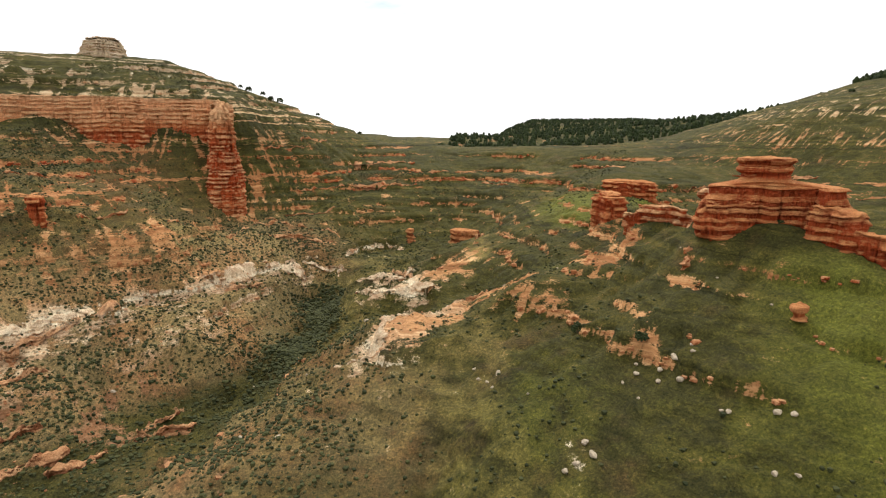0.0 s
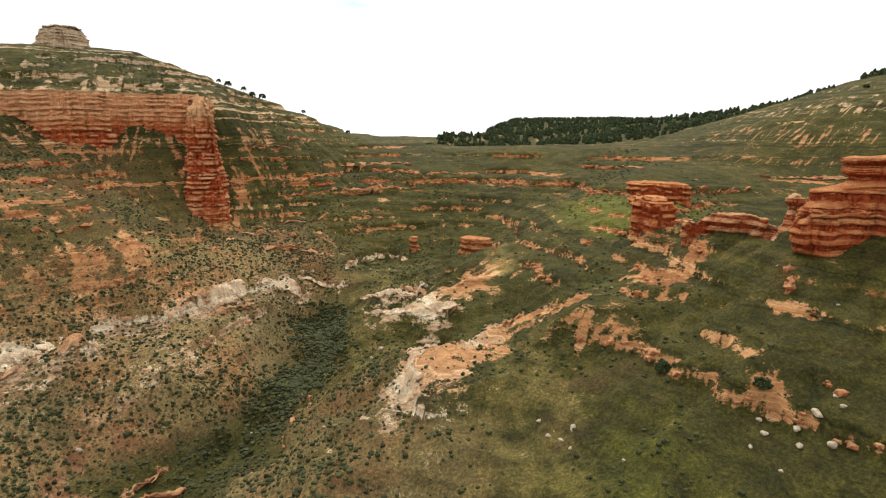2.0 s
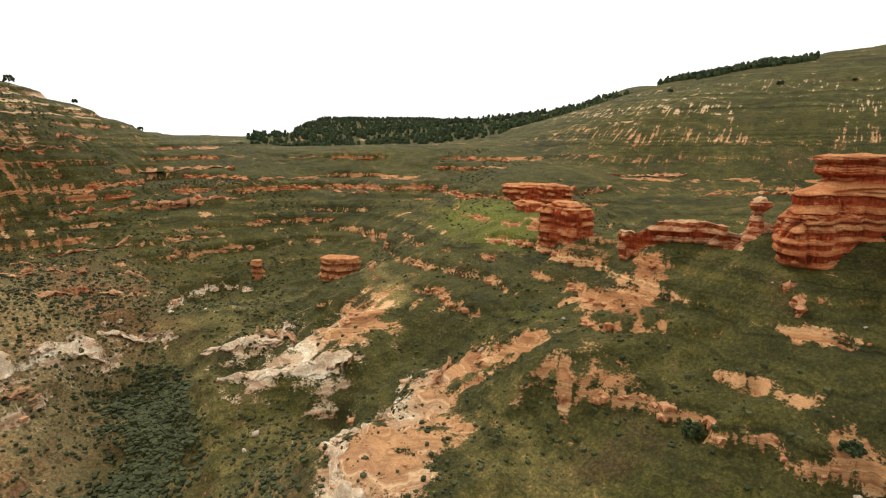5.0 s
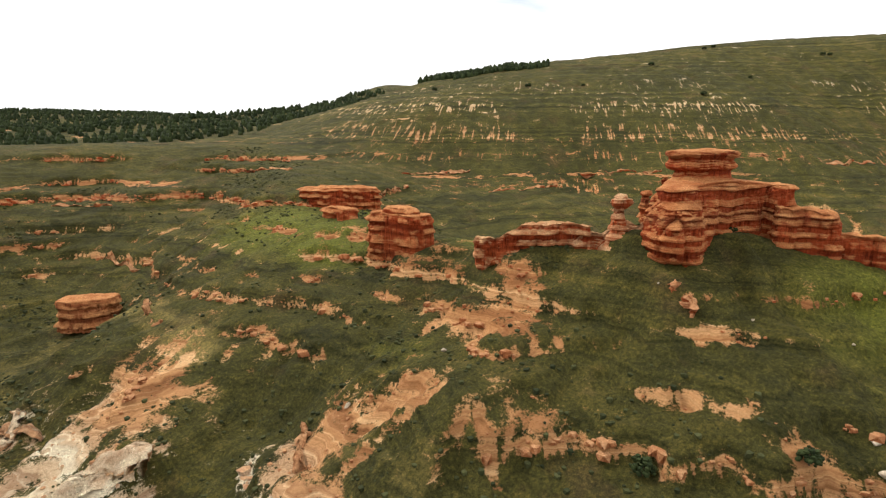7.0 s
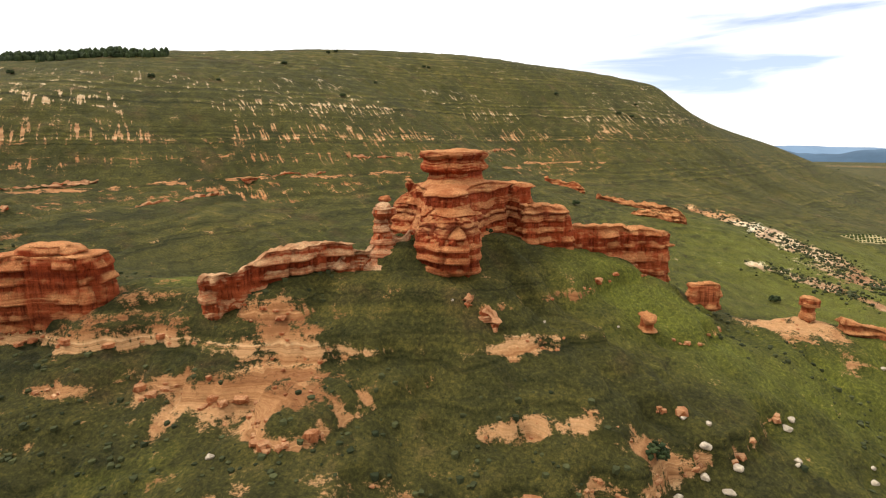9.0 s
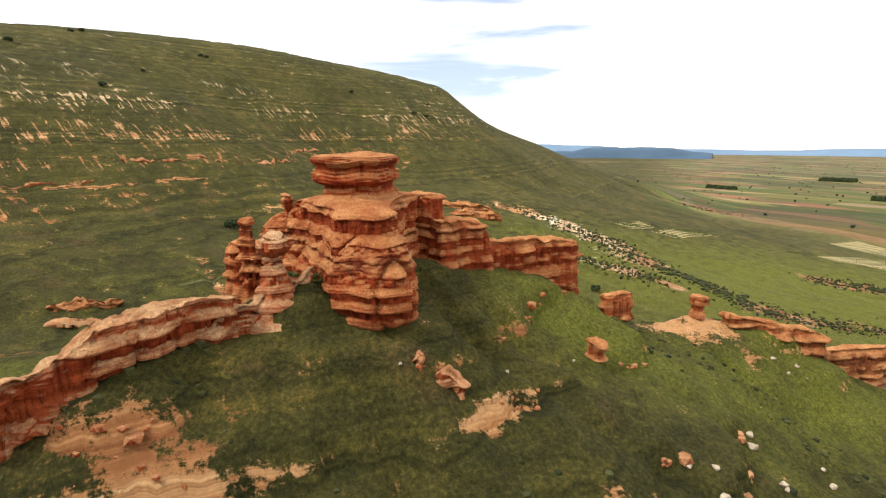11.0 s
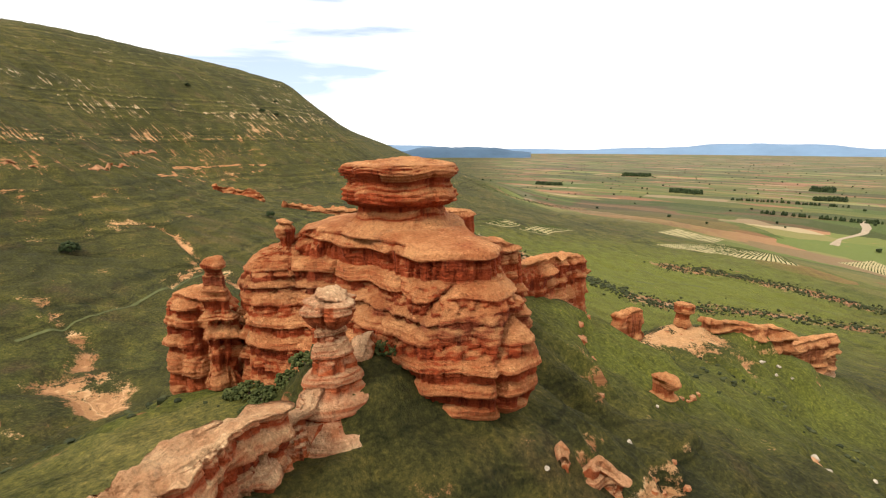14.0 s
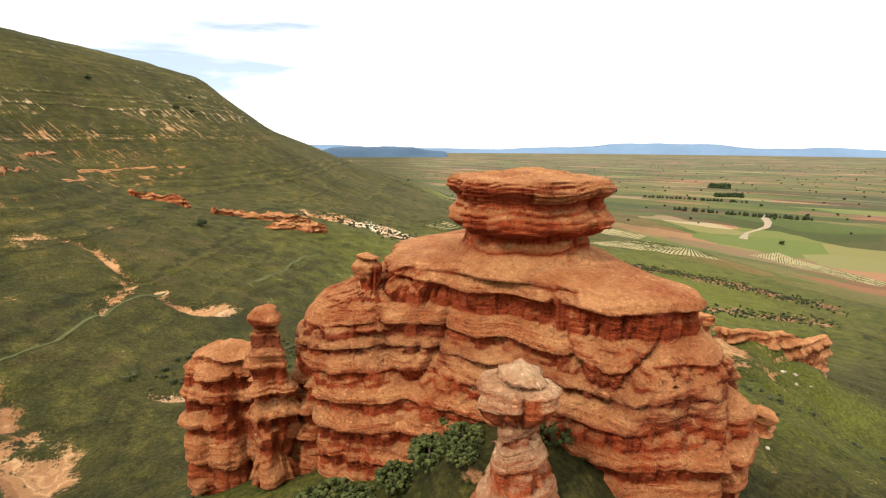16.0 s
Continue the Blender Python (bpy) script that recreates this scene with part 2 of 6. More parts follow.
# bare ground: centre, half widths, turn in degrees, strength
CANYON_SCARS = [(-3, 98, 6.5, 13, -20, 1.1), (-9, 131, 9, 6, 30, 1.1), (-56, 132, 5, 2.5, 60, 0.8), (-40, 150, 6, 2.5, 40, 0.8), (-78, 98, 7, 3, 20, 0.6), (-6, 94, 4, 6, 0, 0.7), (-11.5, 93, 2.5, 11, -8, 0.9), (-12, 126, 9, 3, -20, 0.9), (-54, 133, 3, 8, -40, 0.7), (-77, 100, 3, 9, -30, 0.7), (-43, 151, 7, 3, 30, 0.7), (-5, 134, 7, 8, 0, 0.6), (-17, 145, 6, 4, -20, 1.1), (-10, 147, 5, 3, 20, 0.8)]
FACE_SCARS = [(28, 112, 6, 3, 30, 0.6), (3, 137, 5, 9, -35, 0.7), (16, 98, 3.2, 5.5, 10, 0.9), (20, 89.5, 5, 1.6, -35, 0.8), (13.5, 104, 2.5, 4.5, 30, 0.8), (7, 108, 4, 4, 0, 0.9), (26, 72, 5, 1.3, -65, 0.5), (15, 56, 2.2, 3.2, -20, 1.1), (3, 99, 6, 5, 0, 0.7), (28.3, 76.5, 1.1, 5.5, 5, 1.1), (27, 70, 1.2, 3, 20, 0.8), (24, 46, 22, 26, 0, -0.35), (31.5, 102.5, 4.2, 6, -5, 1.5), (27, 101.5, 3, 6, 0, 0.7)]
RIDGE_SCARS = [(54.5, 44, 5, 5, 0, 1.9), (52, 40, 4, 3, 0, 1.2), (36, 120, 7, 3, 100, 0.6), (40, 141, 6, 2.5, 100, 0.6), (36, 79, 1.4, 3, 30, 0.9), (39, 82, 0.8, 2.5, 20, 0.7), (35, 81.5, 0.8, 6.5, 17, 1.1), (60, 132, 4, 10, 10, -0.6), (52, 66, 6, 16, -8, -0.9), (36, 66, 10, 8, 0, -0.25), (37, 90, 6, 8, 0, -0.9), (50, 96, 5, 3, 0, -0.3)]
FAR_SCARS = [(84, 108, 10, 3.5, -25, 1.1), (92, 102, 7, 2.5, -25, 1), (104, 83, 4, 2, 40, 0.9), (130, -36, 22, 3.5, 10, 0.55), (105, -68, 14, 3.5, 50, 0.5), (140, -135, 26, 4, 50, 0.5), (90, -100, 120, 120, 0, -0.3)]

# eroded banks and gullies that run through the grass: line, half width, strength
BANKS = [([(145, -106), (135, -121), (120, -127), (95, -131), (68, -134)], 5.5, 1.15), ([(114, -38), (108, -52), (100, -78), (84, -96), (66, -108)], 5.0, 1.1), ([(214, -14), (206, -26), (188, -29)], 10.0, 1.35), ([(188, -30), (174, -34), (152, -32)], 11.0, 1.15),
         ([(152, -4), (142, -13), (128, -20)], 4.0, 1.1), ([(168, 90), (160, 79), (150, 76), (142, 79.5), (134, 84)], 1.8, 0.85), ([(142, 74), (136, 70), (131, 66)], 2.0, 0.9), ([(126, 107), (118, 103), (111, 101), (103, 103)], 1.8, 0.8), ([(99, 102), (91, 100)], 3.2, 1.0), ([(103, 88), (101, 83)], 2.0, 0.9)]


def line_distance(x, y, line):
    d = np.full(np.shape(x), 1e9)
    for (ax, ay), (bx, by) in zip(line[:-1], line[1:]):
        ex, ey = bx - ax, by - ay
        t = np.clip(((x - ax) * ex + (y - ay) * ey) / (ex * ex + ey * ey), 0, 1)
        d = np.minimum(d, np.hypot(x - ax - t * ex, y - ay - t * ey))
    return d


def land(x, y, z, fx, fy):
    """Height and bareness of the ground; z: its smooth height, fx, fy: the way down the slope."""
    steep = np.hypot(fx, fy)
    ux, uy = fx / np.maximum(steep, 0.02), fy / np.maximum(steep, 0.02)
    runs, gullies = 0.0, 0.0
    for k in range(-4, 5):
        runs = runs + vn2((x + 0.9 * k * ux) / 1.15, (y + 0.9 * k * uy) / 1.15, 220) / 9
        gullies = gullies + vn2((x + 2.6 * k * ux) / 3.4, (y + 2.6 * k * uy) / 3.4, 230) / 9
    runs, gullies = runs * 2.6, gullies * 2.6
    u, v = hill_axes(x, y)
    near = 1 - smooth(230, 420, np.hypot(x - 60, y - 90))
    mid = 1 - smooth(420, 900, np.hypot(x - 60, y - 90))
    rough = 0.7 * fbm2(x / 17, y / 17, 3, 4) + 0.22 * fbm2(x / 3.6, y / 3.6, 9, 3)
    rills = np.abs(vn2(x / 9 + 0.6 * vn2(x / 14, y / 14, 5), y / 9, 21))
    z = z + mid * rough - 0.55 * near * (1 - rills) ** 4
    canyon = smooth(14, -4, x) * (1 - smooth(185, 205, y)) * smooth(40, 60, y)
    z = z + canyon * (1.5 * (1 - np.abs(vn2(x / 10 + 0.3 * vn2(x / 5, y / 5, 271), y / 10, 270))) ** 2 - 0.8 + 0.5 * (1 - np.abs(vn2(x / 4, y / 4, 272))) ** 2)
    z = z - near * smooth(0.15, 0.6, steep) * (1.0 * np.maximum(gullies, -0.2) + 0.24 * np.maximum(runs, -0.3))
    far_rough = 1.4 * fbm2(x / 70, y / 70, 31, 4)
    z = z + far_rough * (1 - near) * (0.4 + 0.6 * smooth(0, 60, u))
    # rills that run straight down the long hill
    on_hill = smooth(5, 30, u) * (1 - smooth(85, 125, u)) * (1 - smooth(420, 520, v)) * smooth(-120, -40, v)
    streak = vn2(v / 5.5 + 0.5 * vn2(v / 20, u / 30, 41), u / 45, 40) * 0.65 + 0.35 * vn2(v / 2.2, u / 25, 44)
    z = z - 0.5 * on_hill * np.maximum(streak, 0)
    bare, riser = np.zeros_like(z), np.zeros_like(z)
    gentle = smooth(-150, -110, u - 0.0 * v) * (1 - smooth(-75, -25, u)) * smooth(60, 75, x)
    wob = 0.5 * vn2(x / 23, y / 23, 50)
    tread = (z + 0.5 * vn2(x / 6, y / 6, 51)) / 0.95
    z = z + 0.16 * near * smooth(0.15, 0.4, steep) * np.sin(math.tau * tread) * smooth(-0.3, 0.5, vn2(x / 11, y / 11, 52))
    step = np.zeros_like(z)
    for k, (level, amp, bias) in enumerate(BEDS):
        bowl = 0.22 * smooth(185, 205, y) * (1 - smooth(120, 180, x)) + 0.1 * smooth(-40, -60, x)
        face = 0.55 * (level in (123.9, 126.4, 131.0)) * smooth(8, 14, x) * (1 - smooth(38, 44, x)) * smooth(62, 68, y) * (1 - smooth(92, 112, y))
        patch = smooth(0.05, 0.6, face + bias + bowl - 0.05 + 0.7 * vn2(x / 26 + 5 * k, y / 26, 60 + k) + 0.3 * vn2(x / 4.5, y / 4.5, 90 + k))
        keep = patch * (1 - 0.8 * smooth(72, 90, x)) * (1 - 0.85 * gentle) * (1 - 0.75 * on_hill) * smooth(98, 104, z) * (1 - smooth(600, 800, np.hypot(x - 60, y - 90)))
        keep = keep * (1 - 0.9 * (level == 117.0) * smooth(-10, -7, x) * smooth(93, 89, y))
        d = z - (level + wob + 0.18 * vn2(x / 3, y / 3, 130 + k))
        step = step + keep * amp * np.tanh(d / 0.3) * np.exp(-(d / 1.9) ** 2)
        bare = np.maximum(bare, keep * np.exp(-((d + 0.1) / (0.15 + 0.09 * amp)) ** 2))
    z, riser = z + step, bare.copy()
    west = smooth(-38, -60, x) * (1 - smooth(190, 230, y))
    scarp = smooth(-20, -45, x) * smooth(150, 165, z) * smooth(160, 190, y)
    extra = np.zeros_like(z)
    for cx, cy, rx, ry, turn, s in CANYON_SCARS + FACE_SCARS + RIDGE_SCARS + FAR_SCARS:
        c, sn = math.cos(radians(turn)), math.sin(radians(turn))
        dx, dy = x - cx, y - cy
        q = ((c * dx + sn * dy) / rx) ** 2 + ((-sn * dx + c * dy) / ry) ** 2
        extra = extra + s * np.exp(-q * 0.9)
    grain = fbm2(x / 7, y / 7, 200, 4)
    patches = smooth(0.12, 0.5, grain + 0.5 * vn2(x / 31, y / 31, 207) - 0.12)
    fall = smooth(0.2, 0.45, steep) * smooth(0.05, 0.45, runs + 0.8 * fbm2(x / 12, y / 12, 240, 3) - 0.22)
    bare = bare * 0.95 + 0.16 * patches * (1 - gentle) * mid + west * (0.06 + 0.36 * smooth(126, 112, z) + 0.5 * grain + 0.3 * fall) + 0.05 * scarp + extra * (0.75 + 0.6 * grain + 0.3 * runs)
    bare = bare + 0.34 * fall * (1 - gentle) * near * smooth(118, 122, z) * (1 - smooth(-60, -20, u))
    band = np.exp(-((z - 153) / 6) ** 2) + 0.8 * np.exp(-((z - 163) / 4) ** 2)
    bare = bare + on_hill * band * smooth(0.35, 0.7, streak + 0.4 * vn2(v / 40, u / 40, 47)) * 0.15
    bare = bare * (1 - 0.7 * gentle)
    for course, half, s in BANKS:
        d = line_distance(x + 2.5 * vn2(x / 9, y / 9, 280), y + 2.5 * vn2(x / 9, y / 9, 281), course)
        cut = np.exp(-(d / half) ** 2)
        bare = np.maximum(bare, s * cut * (0.85 + 0.7 * grain))
        z = z - 0.8 * cut * (half < 4)
    line = 0.6 * np.exp(-((z - 136.4 - 0.6 * wob) / 0.45) ** 2) * smooth(-30, -12, u) * (1 - smooth(25, 45, u)) * smooth(-90, -60, v) * (1 - smooth(200, 260, v)) * smooth(-0.4, 0.1, vn2(v / 14, u / 40, 48))
    bare = np.maximum(bare, 0.85 * line)
    worn = np.clip(bare, 0, 1) * near
    z = z + worn * (0.5 * fbm2(x / 2.6, y / 2.6, 260, 3) - 0.45 * (1 - np.abs(vn2(x / 2.2, y / 2.2, 261))) ** 3 - 0.25 * np.maximum(runs, 0))
    return z, np.clip(bare, 0, 1), riser


# ---- materials ----
def material(name, rough=0.9):
    m = bpy.data.materials.new(name)
    m.use_nodes = True
    b = m.node_tree.nodes["Principled BSDF"]
    b.inputs["Roughness"].default_value = rough
    b.inputs["Specular IOR Level"].default_value = 0.15
    return m, m.node_tree.nodes, m.node_tree.links, b


def ramp(nodes, stops, mode="LINEAR"):
    r = nodes.new("ShaderNodeValToRGB")
    r.color_ramp.interpolation = mode
    while len(r.color_ramp.elements) < len(stops):
        r.color_ramp.elements.new(0.5)
    for e, (p, c) in zip(r.color_ramp.elements, stops):
        e.position, e.color = p, (*c, 1) if len(c) == 3 else c
    return r


def tex(nodes, links, vector, scale, detail=4, rough=0.55, distort=0.0):
    n = nodes.new("ShaderNodeTexNoise")
    n.inputs["Scale"].default_value, n.inputs["Detail"].default_value = scale, detail
    n.inputs["Roughness"].default_value, n.inputs["Distortion"].default_value = rough, distort
    if vector is not None:
        links.new(vector, n.inputs["Vector"])
    return n.outputs[0]


def mathn(nodes, links, op, a, b=None, c=None, clamp=False):
    n = nodes.new("ShaderNodeMath")
    n.operation, n.use_clamp = op, clamp
    for k, v in enumerate((a, b, c)):
        if v is None:
            continue
        if isinstance(v, (int, float)):
            n.inputs[k].default_value = v
        else:
            links.new(v, n.inputs[k])
    return n.outputs[0]


def mixc(nodes, links, fac, a, b, mode="MIX"):
    n = nodes.new("ShaderNodeMix")
    n.data_type, n.blend_type = "RGBA", mode
    for k, v in ((0, fac), (6, a), (7, b)):
        if isinstance(v, (int, float)):
            n.inputs[k].default_value = v
        elif isinstance(v, tuple):
            n.inputs[k].default_value = (*v, 1)
        else:
            links.new(v, n.inputs[k])
    return n.outputs[2]


def bumped(nodes, links, bsdf, height_out, strength, distance):
    n = nodes.new("ShaderNodeBump")
    n.inputs["Strength"].default_value, n.inputs["Distance"].default_value = strength, distance
    links.new(height_out, n.inputs["Height"])
    links.new(n.outputs[0], bsdf.inputs["Normal"])


SOIL = [(0.0, (0.38, 0.20, 0.10)), (0.085, (0.42, 0.225, 0.115)), (0.112, (0.78, 0.57, 0.35)), (0.168, (0.84, 0.67, 0.45)), (0.195, (0.70, 0.39, 0.18)), (0.30, (0.64, 0.33, 0.14)),
        (0.38, (0.58, 0.27, 0.11)), (0.48, (0.56, 0.28, 0.12)), (0.56, (0.62, 0.38, 0.19)), (0.64, (0.66, 0.47, 0.27)), (0.80, (0.60, 0.48, 0.32))]
ROCK = [(0.0, (0.30, 0.14, 0.07)), (0.10, (0.44, 0.20, 0.10)), (0.135, (0.58, 0.36, 0.20)), (0.165, (0.72, 0.57, 0.39)), (0.19, (0.52, 0.27, 0.125)), (0.27, (0.48, 0.21, 0.088)),
        (0.33, (0.54, 0.175, 0.063)), (0.38, (0.53, 0.132, 0.044)), (0.404, (0.52, 0.13, 0.044)), (0.414, (0.33, 0.115, 0.055)), (0.424, (0.50, 0.13, 0.045)), (0.47, (0.52, 0.126, 0.042)), (0.53, (0.47, 0.165, 0.068)), (0.555, (0.60, 0.29, 0.13)), (0.578, (0.76, 0.53, 0.31)), (0.80, (0.66, 0.52, 0.34))]


def bed_colour(nodes, links, stops, contrast=1.0):
    """Colour of the bare rock and soil by the height of its bed: pale gypsum low down, orange marl, red sandstone, pale limestone on top."""
    geo = nodes.new("ShaderNodeNewGeometry")
    sep = nodes.new("ShaderNodeSeparateXYZ")
    links.new(geo.outputs["Position"], sep.inputs[0])
    wave = tex(nodes, links, geo.outputs["Position"], 0.05, 3)
    z = mathn(nodes, links, "MULTIPLY_ADD", wave, 4.0, mathn(nodes, links, "MULTIPLY_ADD", tex(nodes, links, geo.outputs["Position"], 0.45, 3), 0.7, sep.outputs[2]))
    part = mathn(nodes, links, "MULTIPLY_ADD", z, 1 / 100, -1.02, clamp=True)
    main = ramp(nodes, stops)
    links.new(part, main.inputs[0])
    line = nodes.new("ShaderNodeCombineXYZ")
    links.new(mathn(nodes, links, "MULTIPLY", z, 1.0), line.inputs[2])
    fine = tex(nodes, links, line.outputs[0], 1.5, 7, 0.85)
    shade = ramp(nodes, [(0.37, (0.42, 0.36, 0.33)), (0.46, (0.82, 0.77, 0.74)), (0.54, (1.04, 1.06, 1.08)), (0.60, (1.3, 1.55, 1.75)), (0.66, (0.9, 0.9, 0.9))])
    links.new(fine, shade.inputs[0])
    wide = ramp(nodes, [(0.40, (0.66, 0.58, 0.55)), (0.48, (0.95, 0.92, 0.9)), (0.55, (1.08, 1.12, 1.15)), (0.62, (1.22, 1.42, 1.6))])
    links.new(tex(nodes, links, line.outputs[0], 0.5, 3, 0.6), wide.inputs[0])
    banded = mixc(nodes, links, 1.0, main.outputs[0], wide.outputs[0], "MULTIPLY")
    return geo, sep, z, mixc(nodes, links, contrast, banded, shade.outputs[0], "MULTIPLY")


def ground_material():
    m, n, l, b = material("ground", 0.95)
    geo, sep, z, rock = bed_colour(n, l, SOIL)
    pos = geo.outputs["Position"]
    at = n.new("ShaderNodeAttribute")
    at.attribute_name = "bare"
    big, mid, fine = tex(n, l, pos, 0.035, 4), tex(n, l, pos, 0.25, 5, 0.65), tex(n, l, pos, 2.6, 9, 0.85)
    grass = ramp(n, [(0.38, (0.037, 0.036, 0.011)), (0.46, (0.050, 0.048, 0.013)), (0.53, (0.064, 0.059, 0.015)), (0.59, (0.083, 0.073, 0.019)), (0.66, (0.118, 0.090, 0.031))])
    l.new(mathn(n, l, "ADD", mathn(n, l, "MULTIPLY", big, 0.45), mathn(n, l, "MULTIPLY", mid, 0.55)), grass.inputs[0])
    tuft = ramp(n, [(0.36, (0.30, 0.33, 0.30)), (0.46, (0.80, 0.83, 0.80)), (0.54, (1.25, 1.2, 1.08)), (0.65, (2.5, 2.2, 1.8))])
    l.new(fine, tuft.inputs[0])
    green = mixc(n, l, 1.0, grass.outputs[0], tuft.outputs[0], "MULTIPLY")
    terr = n.new("ShaderNodeCombineXYZ")
    l.new(mathn(n, l, "ADD", z, mathn(n, l, "MULTIPLY", mid, 1.2)), terr.inputs[2])
    # lines by height: paths, plants and the shade of small terraces, put into colour
    steps = ramp(n, [(0.39, (0.52, 0.55, 0.52)), (0.48, (0.95, 0.96, 0.95)), (0.55, (1.12, 1.1, 1.06)), (0.62, (1.6, 1.5, 1.35))])
    terrace = tex(n, l, terr.outputs[0], 0.9, 4, 0.7)
    l.new(terrace, steps.inputs[0])
    green = mixc(n, l, 1.0, green, steps.outputs[0], "MULTIPLY")
    brown = mathn(n, l, "MULTIPLY_ADD", tex(n, l, pos, 0.09, 4, 0.7), 6.0, -3.3, clamp=True)
    green = mixc(n, l, mathn(n, l, "MULTIPLY", brown, 0.6), green, mixc(n, l, 1.0, (0.10, 0.062, 0.028), tuft.outputs[0], "MULTIPLY"))
    rock = mixc(n, l, mathn(n, l, "MULTIPLY_ADD", fine, 2.4, -0.9, clamp=True), mixc(n, l, 1.0, rock, (0.74, 0.68, 0.62), "MULTIPLY"), mixc(n, l, 1.0, rock, (1.1, 1.1, 1.1), "MULTIPLY"))
    lu = n.new("ShaderNodeAttribute")
    lu.attribute_name = "lush"
    fresh = mixc(n, l, 1.0, (0.115, 0.122, 0.020), tuft.outputs[0], "MULTIPLY")
    green = mixc(n, l, mathn(n, l, "MULTIPLY_ADD", mid, 2.0, mathn(n, l, "MULTIPLY_ADD", lu.outputs["Fac"], 1.5, -1.55), clamp=True), green, fresh)
    # farmland on the plain: small parcels of ploughed earth, stubble and green crops
    vor = n.new("ShaderNodeTexVoronoi")
    vor.distance = "MANHATTAN"
    vor.inputs["Scale"].default_value = 1.0
    mp = n.new("ShaderNodeMapping")
    mp.inputs[2].default_value = (0, 0, radians(37))
    mp.inputs[3].default_value = (1 / 75, 1 / 27, 0.0)
    l.new(pos, mp.inputs[0])
    l.new(mp.outputs[0], vor.inputs["Vector"])
    cell = n.new("ShaderNodeSeparateColor")
    l.new(vor.outputs["Color"], cell.inputs[0])
    crop = ramp(n, [(0.0, (0.24, 0.12, 0.065)), (0.10, (0.10, 0.118, 0.030)), (0.28, (0.145, 0.135, 0.048)), (0.42, (0.115, 0.130, 0.034)), (0.60, (0.26, 0.135, 0.075)), (0.66, (0.15, 0.145, 0.055)), (0.76, (0.082, 0.108, 0.026)), (0.88, (0.155, 0.098, 0.055)), (0.96, (0.28, 0.22, 0.13))], "CONSTANT")
    l.new(cell.outputs[0], crop.inputs[0])
    strip = n.new("ShaderNodeTexVoronoi")
    strip.distance = "MANHATTAN"
    strip.inputs["Scale"].default_value = 1.0
    mp2 = n.new("ShaderNodeMapping")
    mp2.inputs[2].default_value = (0, 0, radians(-21))
    mp2.inputs[3].default_value = (1 / 210, 1 / 40, 0.0)
    l.new(pos, mp2.inputs[0])
    l.new(mp2.outputs[0], strip.inputs["Vector"])
    hue = n.new("ShaderNodeSeparateColor")
    l.new(strip.outputs["Color"], hue.inputs[0])
    tone = ramp(n, [(0.0, (0.46, 0.52, 0.46)), (0.25, (1.05, 0.88, 0.82)), (0.45, (0.66, 0.82, 0.56)), (0.65, (0.95, 0.9, 0.8)), (0.8, (1.35, 1.12, 1.0)), (0.92, (1.7, 1.6, 1.5))], "CONSTANT")
    l.new(hue.outputs[0], tone.inputs[0])
    fields = mixc(n, l, 0.12, mixc(n, l, 1.0, crop.outputs[0], tone.outputs[0], "MULTIPLY"), green)
    fields = mixc(n, l, mathn(n, l, "MULTIPLY", fine, 0.3), fields, (0.13, 0.115, 0.06))
    # haze over the distant fields, painted into their colour
    hz = n.new("ShaderNodeAttribute")
    hz.attribute_name = "far_haze"
    fields = mixc(n, l, mathn(n, l, "MULTIPLY", hz.outputs["Fac"], 0.18), fields, mixc(n, l, cell.outputs[1], (0.17, 0.115, 0.095), (0.34, 0.255, 0.22)))
    pl = n.new("ShaderNodeAttribute")
    pl.attribute_name = "plain"
    green = mixc(n, l, pl.outputs["Fac"], green, fields)
    dry = n.new("ShaderNodeAttribute")
    dry.attribute_name = "dry"
    straw = mixc(n, l, 1.0, (0.29, 0.225, 0.080), tuft.outputs[0], "MULTIPLY")
    green = mixc(n, l, mathn(n, l, "MULTIPLY_ADD", mid, 1.6, mathn(n, l, "MULTIPLY_ADD", dry.outputs["Fac"], 1.6, -1.75), clamp=True), green, straw)
    sc0 = n.new("ShaderNodeAttribute")
    sc0.attribute_name = "scrub"
    marl = mixc(n, l, mathn(n, l, "MULTIPLY_ADD", tex(n, l, pos, 0.06, 5, 0.7), 6.0, -2.7, clamp=True), (0.27, 0.195, 0.095), (0.34, 0.165, 0.080))
    green = mixc(n, l, mathn(n, l, "MULTIPLY", sc0.outputs["Fac"], 0.72), green, mixc(n, l, 1.0, marl, tuft.outputs[0], "MULTIPLY"))
    turn = n.new("ShaderNodeMapping")
    turn.inputs[2].default_value = (0, 0, radians(59))
    l.new(pos, turn.inputs[0])
    pull = n.new("ShaderNodeMapping")
    pull.inputs[3].default_value = (0.95, 0.11, 0.0)
    l.new(turn.outputs[0], pull.inputs[0])
    lines = tex(n, l, pull.outputs[0], 1.0, 4, 0.6)
    sk = n.new("ShaderNodeAttribute")
    sk.attribute_name = "streak"
    runs = mathn(n, l, "MULTIPLY", mathn(n, l, "MULTIPLY_ADD", lines, 6.5, -3.15, clamp=True), sk.outputs["Fac"])
    lg = n.new("ShaderNodeAttribute")
    lg.attribute_name = "ledgy"
    zline = n.new("ShaderNodeCombineXYZ")
    l.new(mathn(n, l, "ADD", z, mathn(n, l, "MULTIPLY", tex(n, l, pos, 0.25, 3), 1.6)), zline.inputs[2])
    shelf = mathn(n, l, "MULTIPLY_ADD", tex(n, l, zline.outputs[0], 0.75, 3, 0.6), 14.0, -7.6, clamp=True)
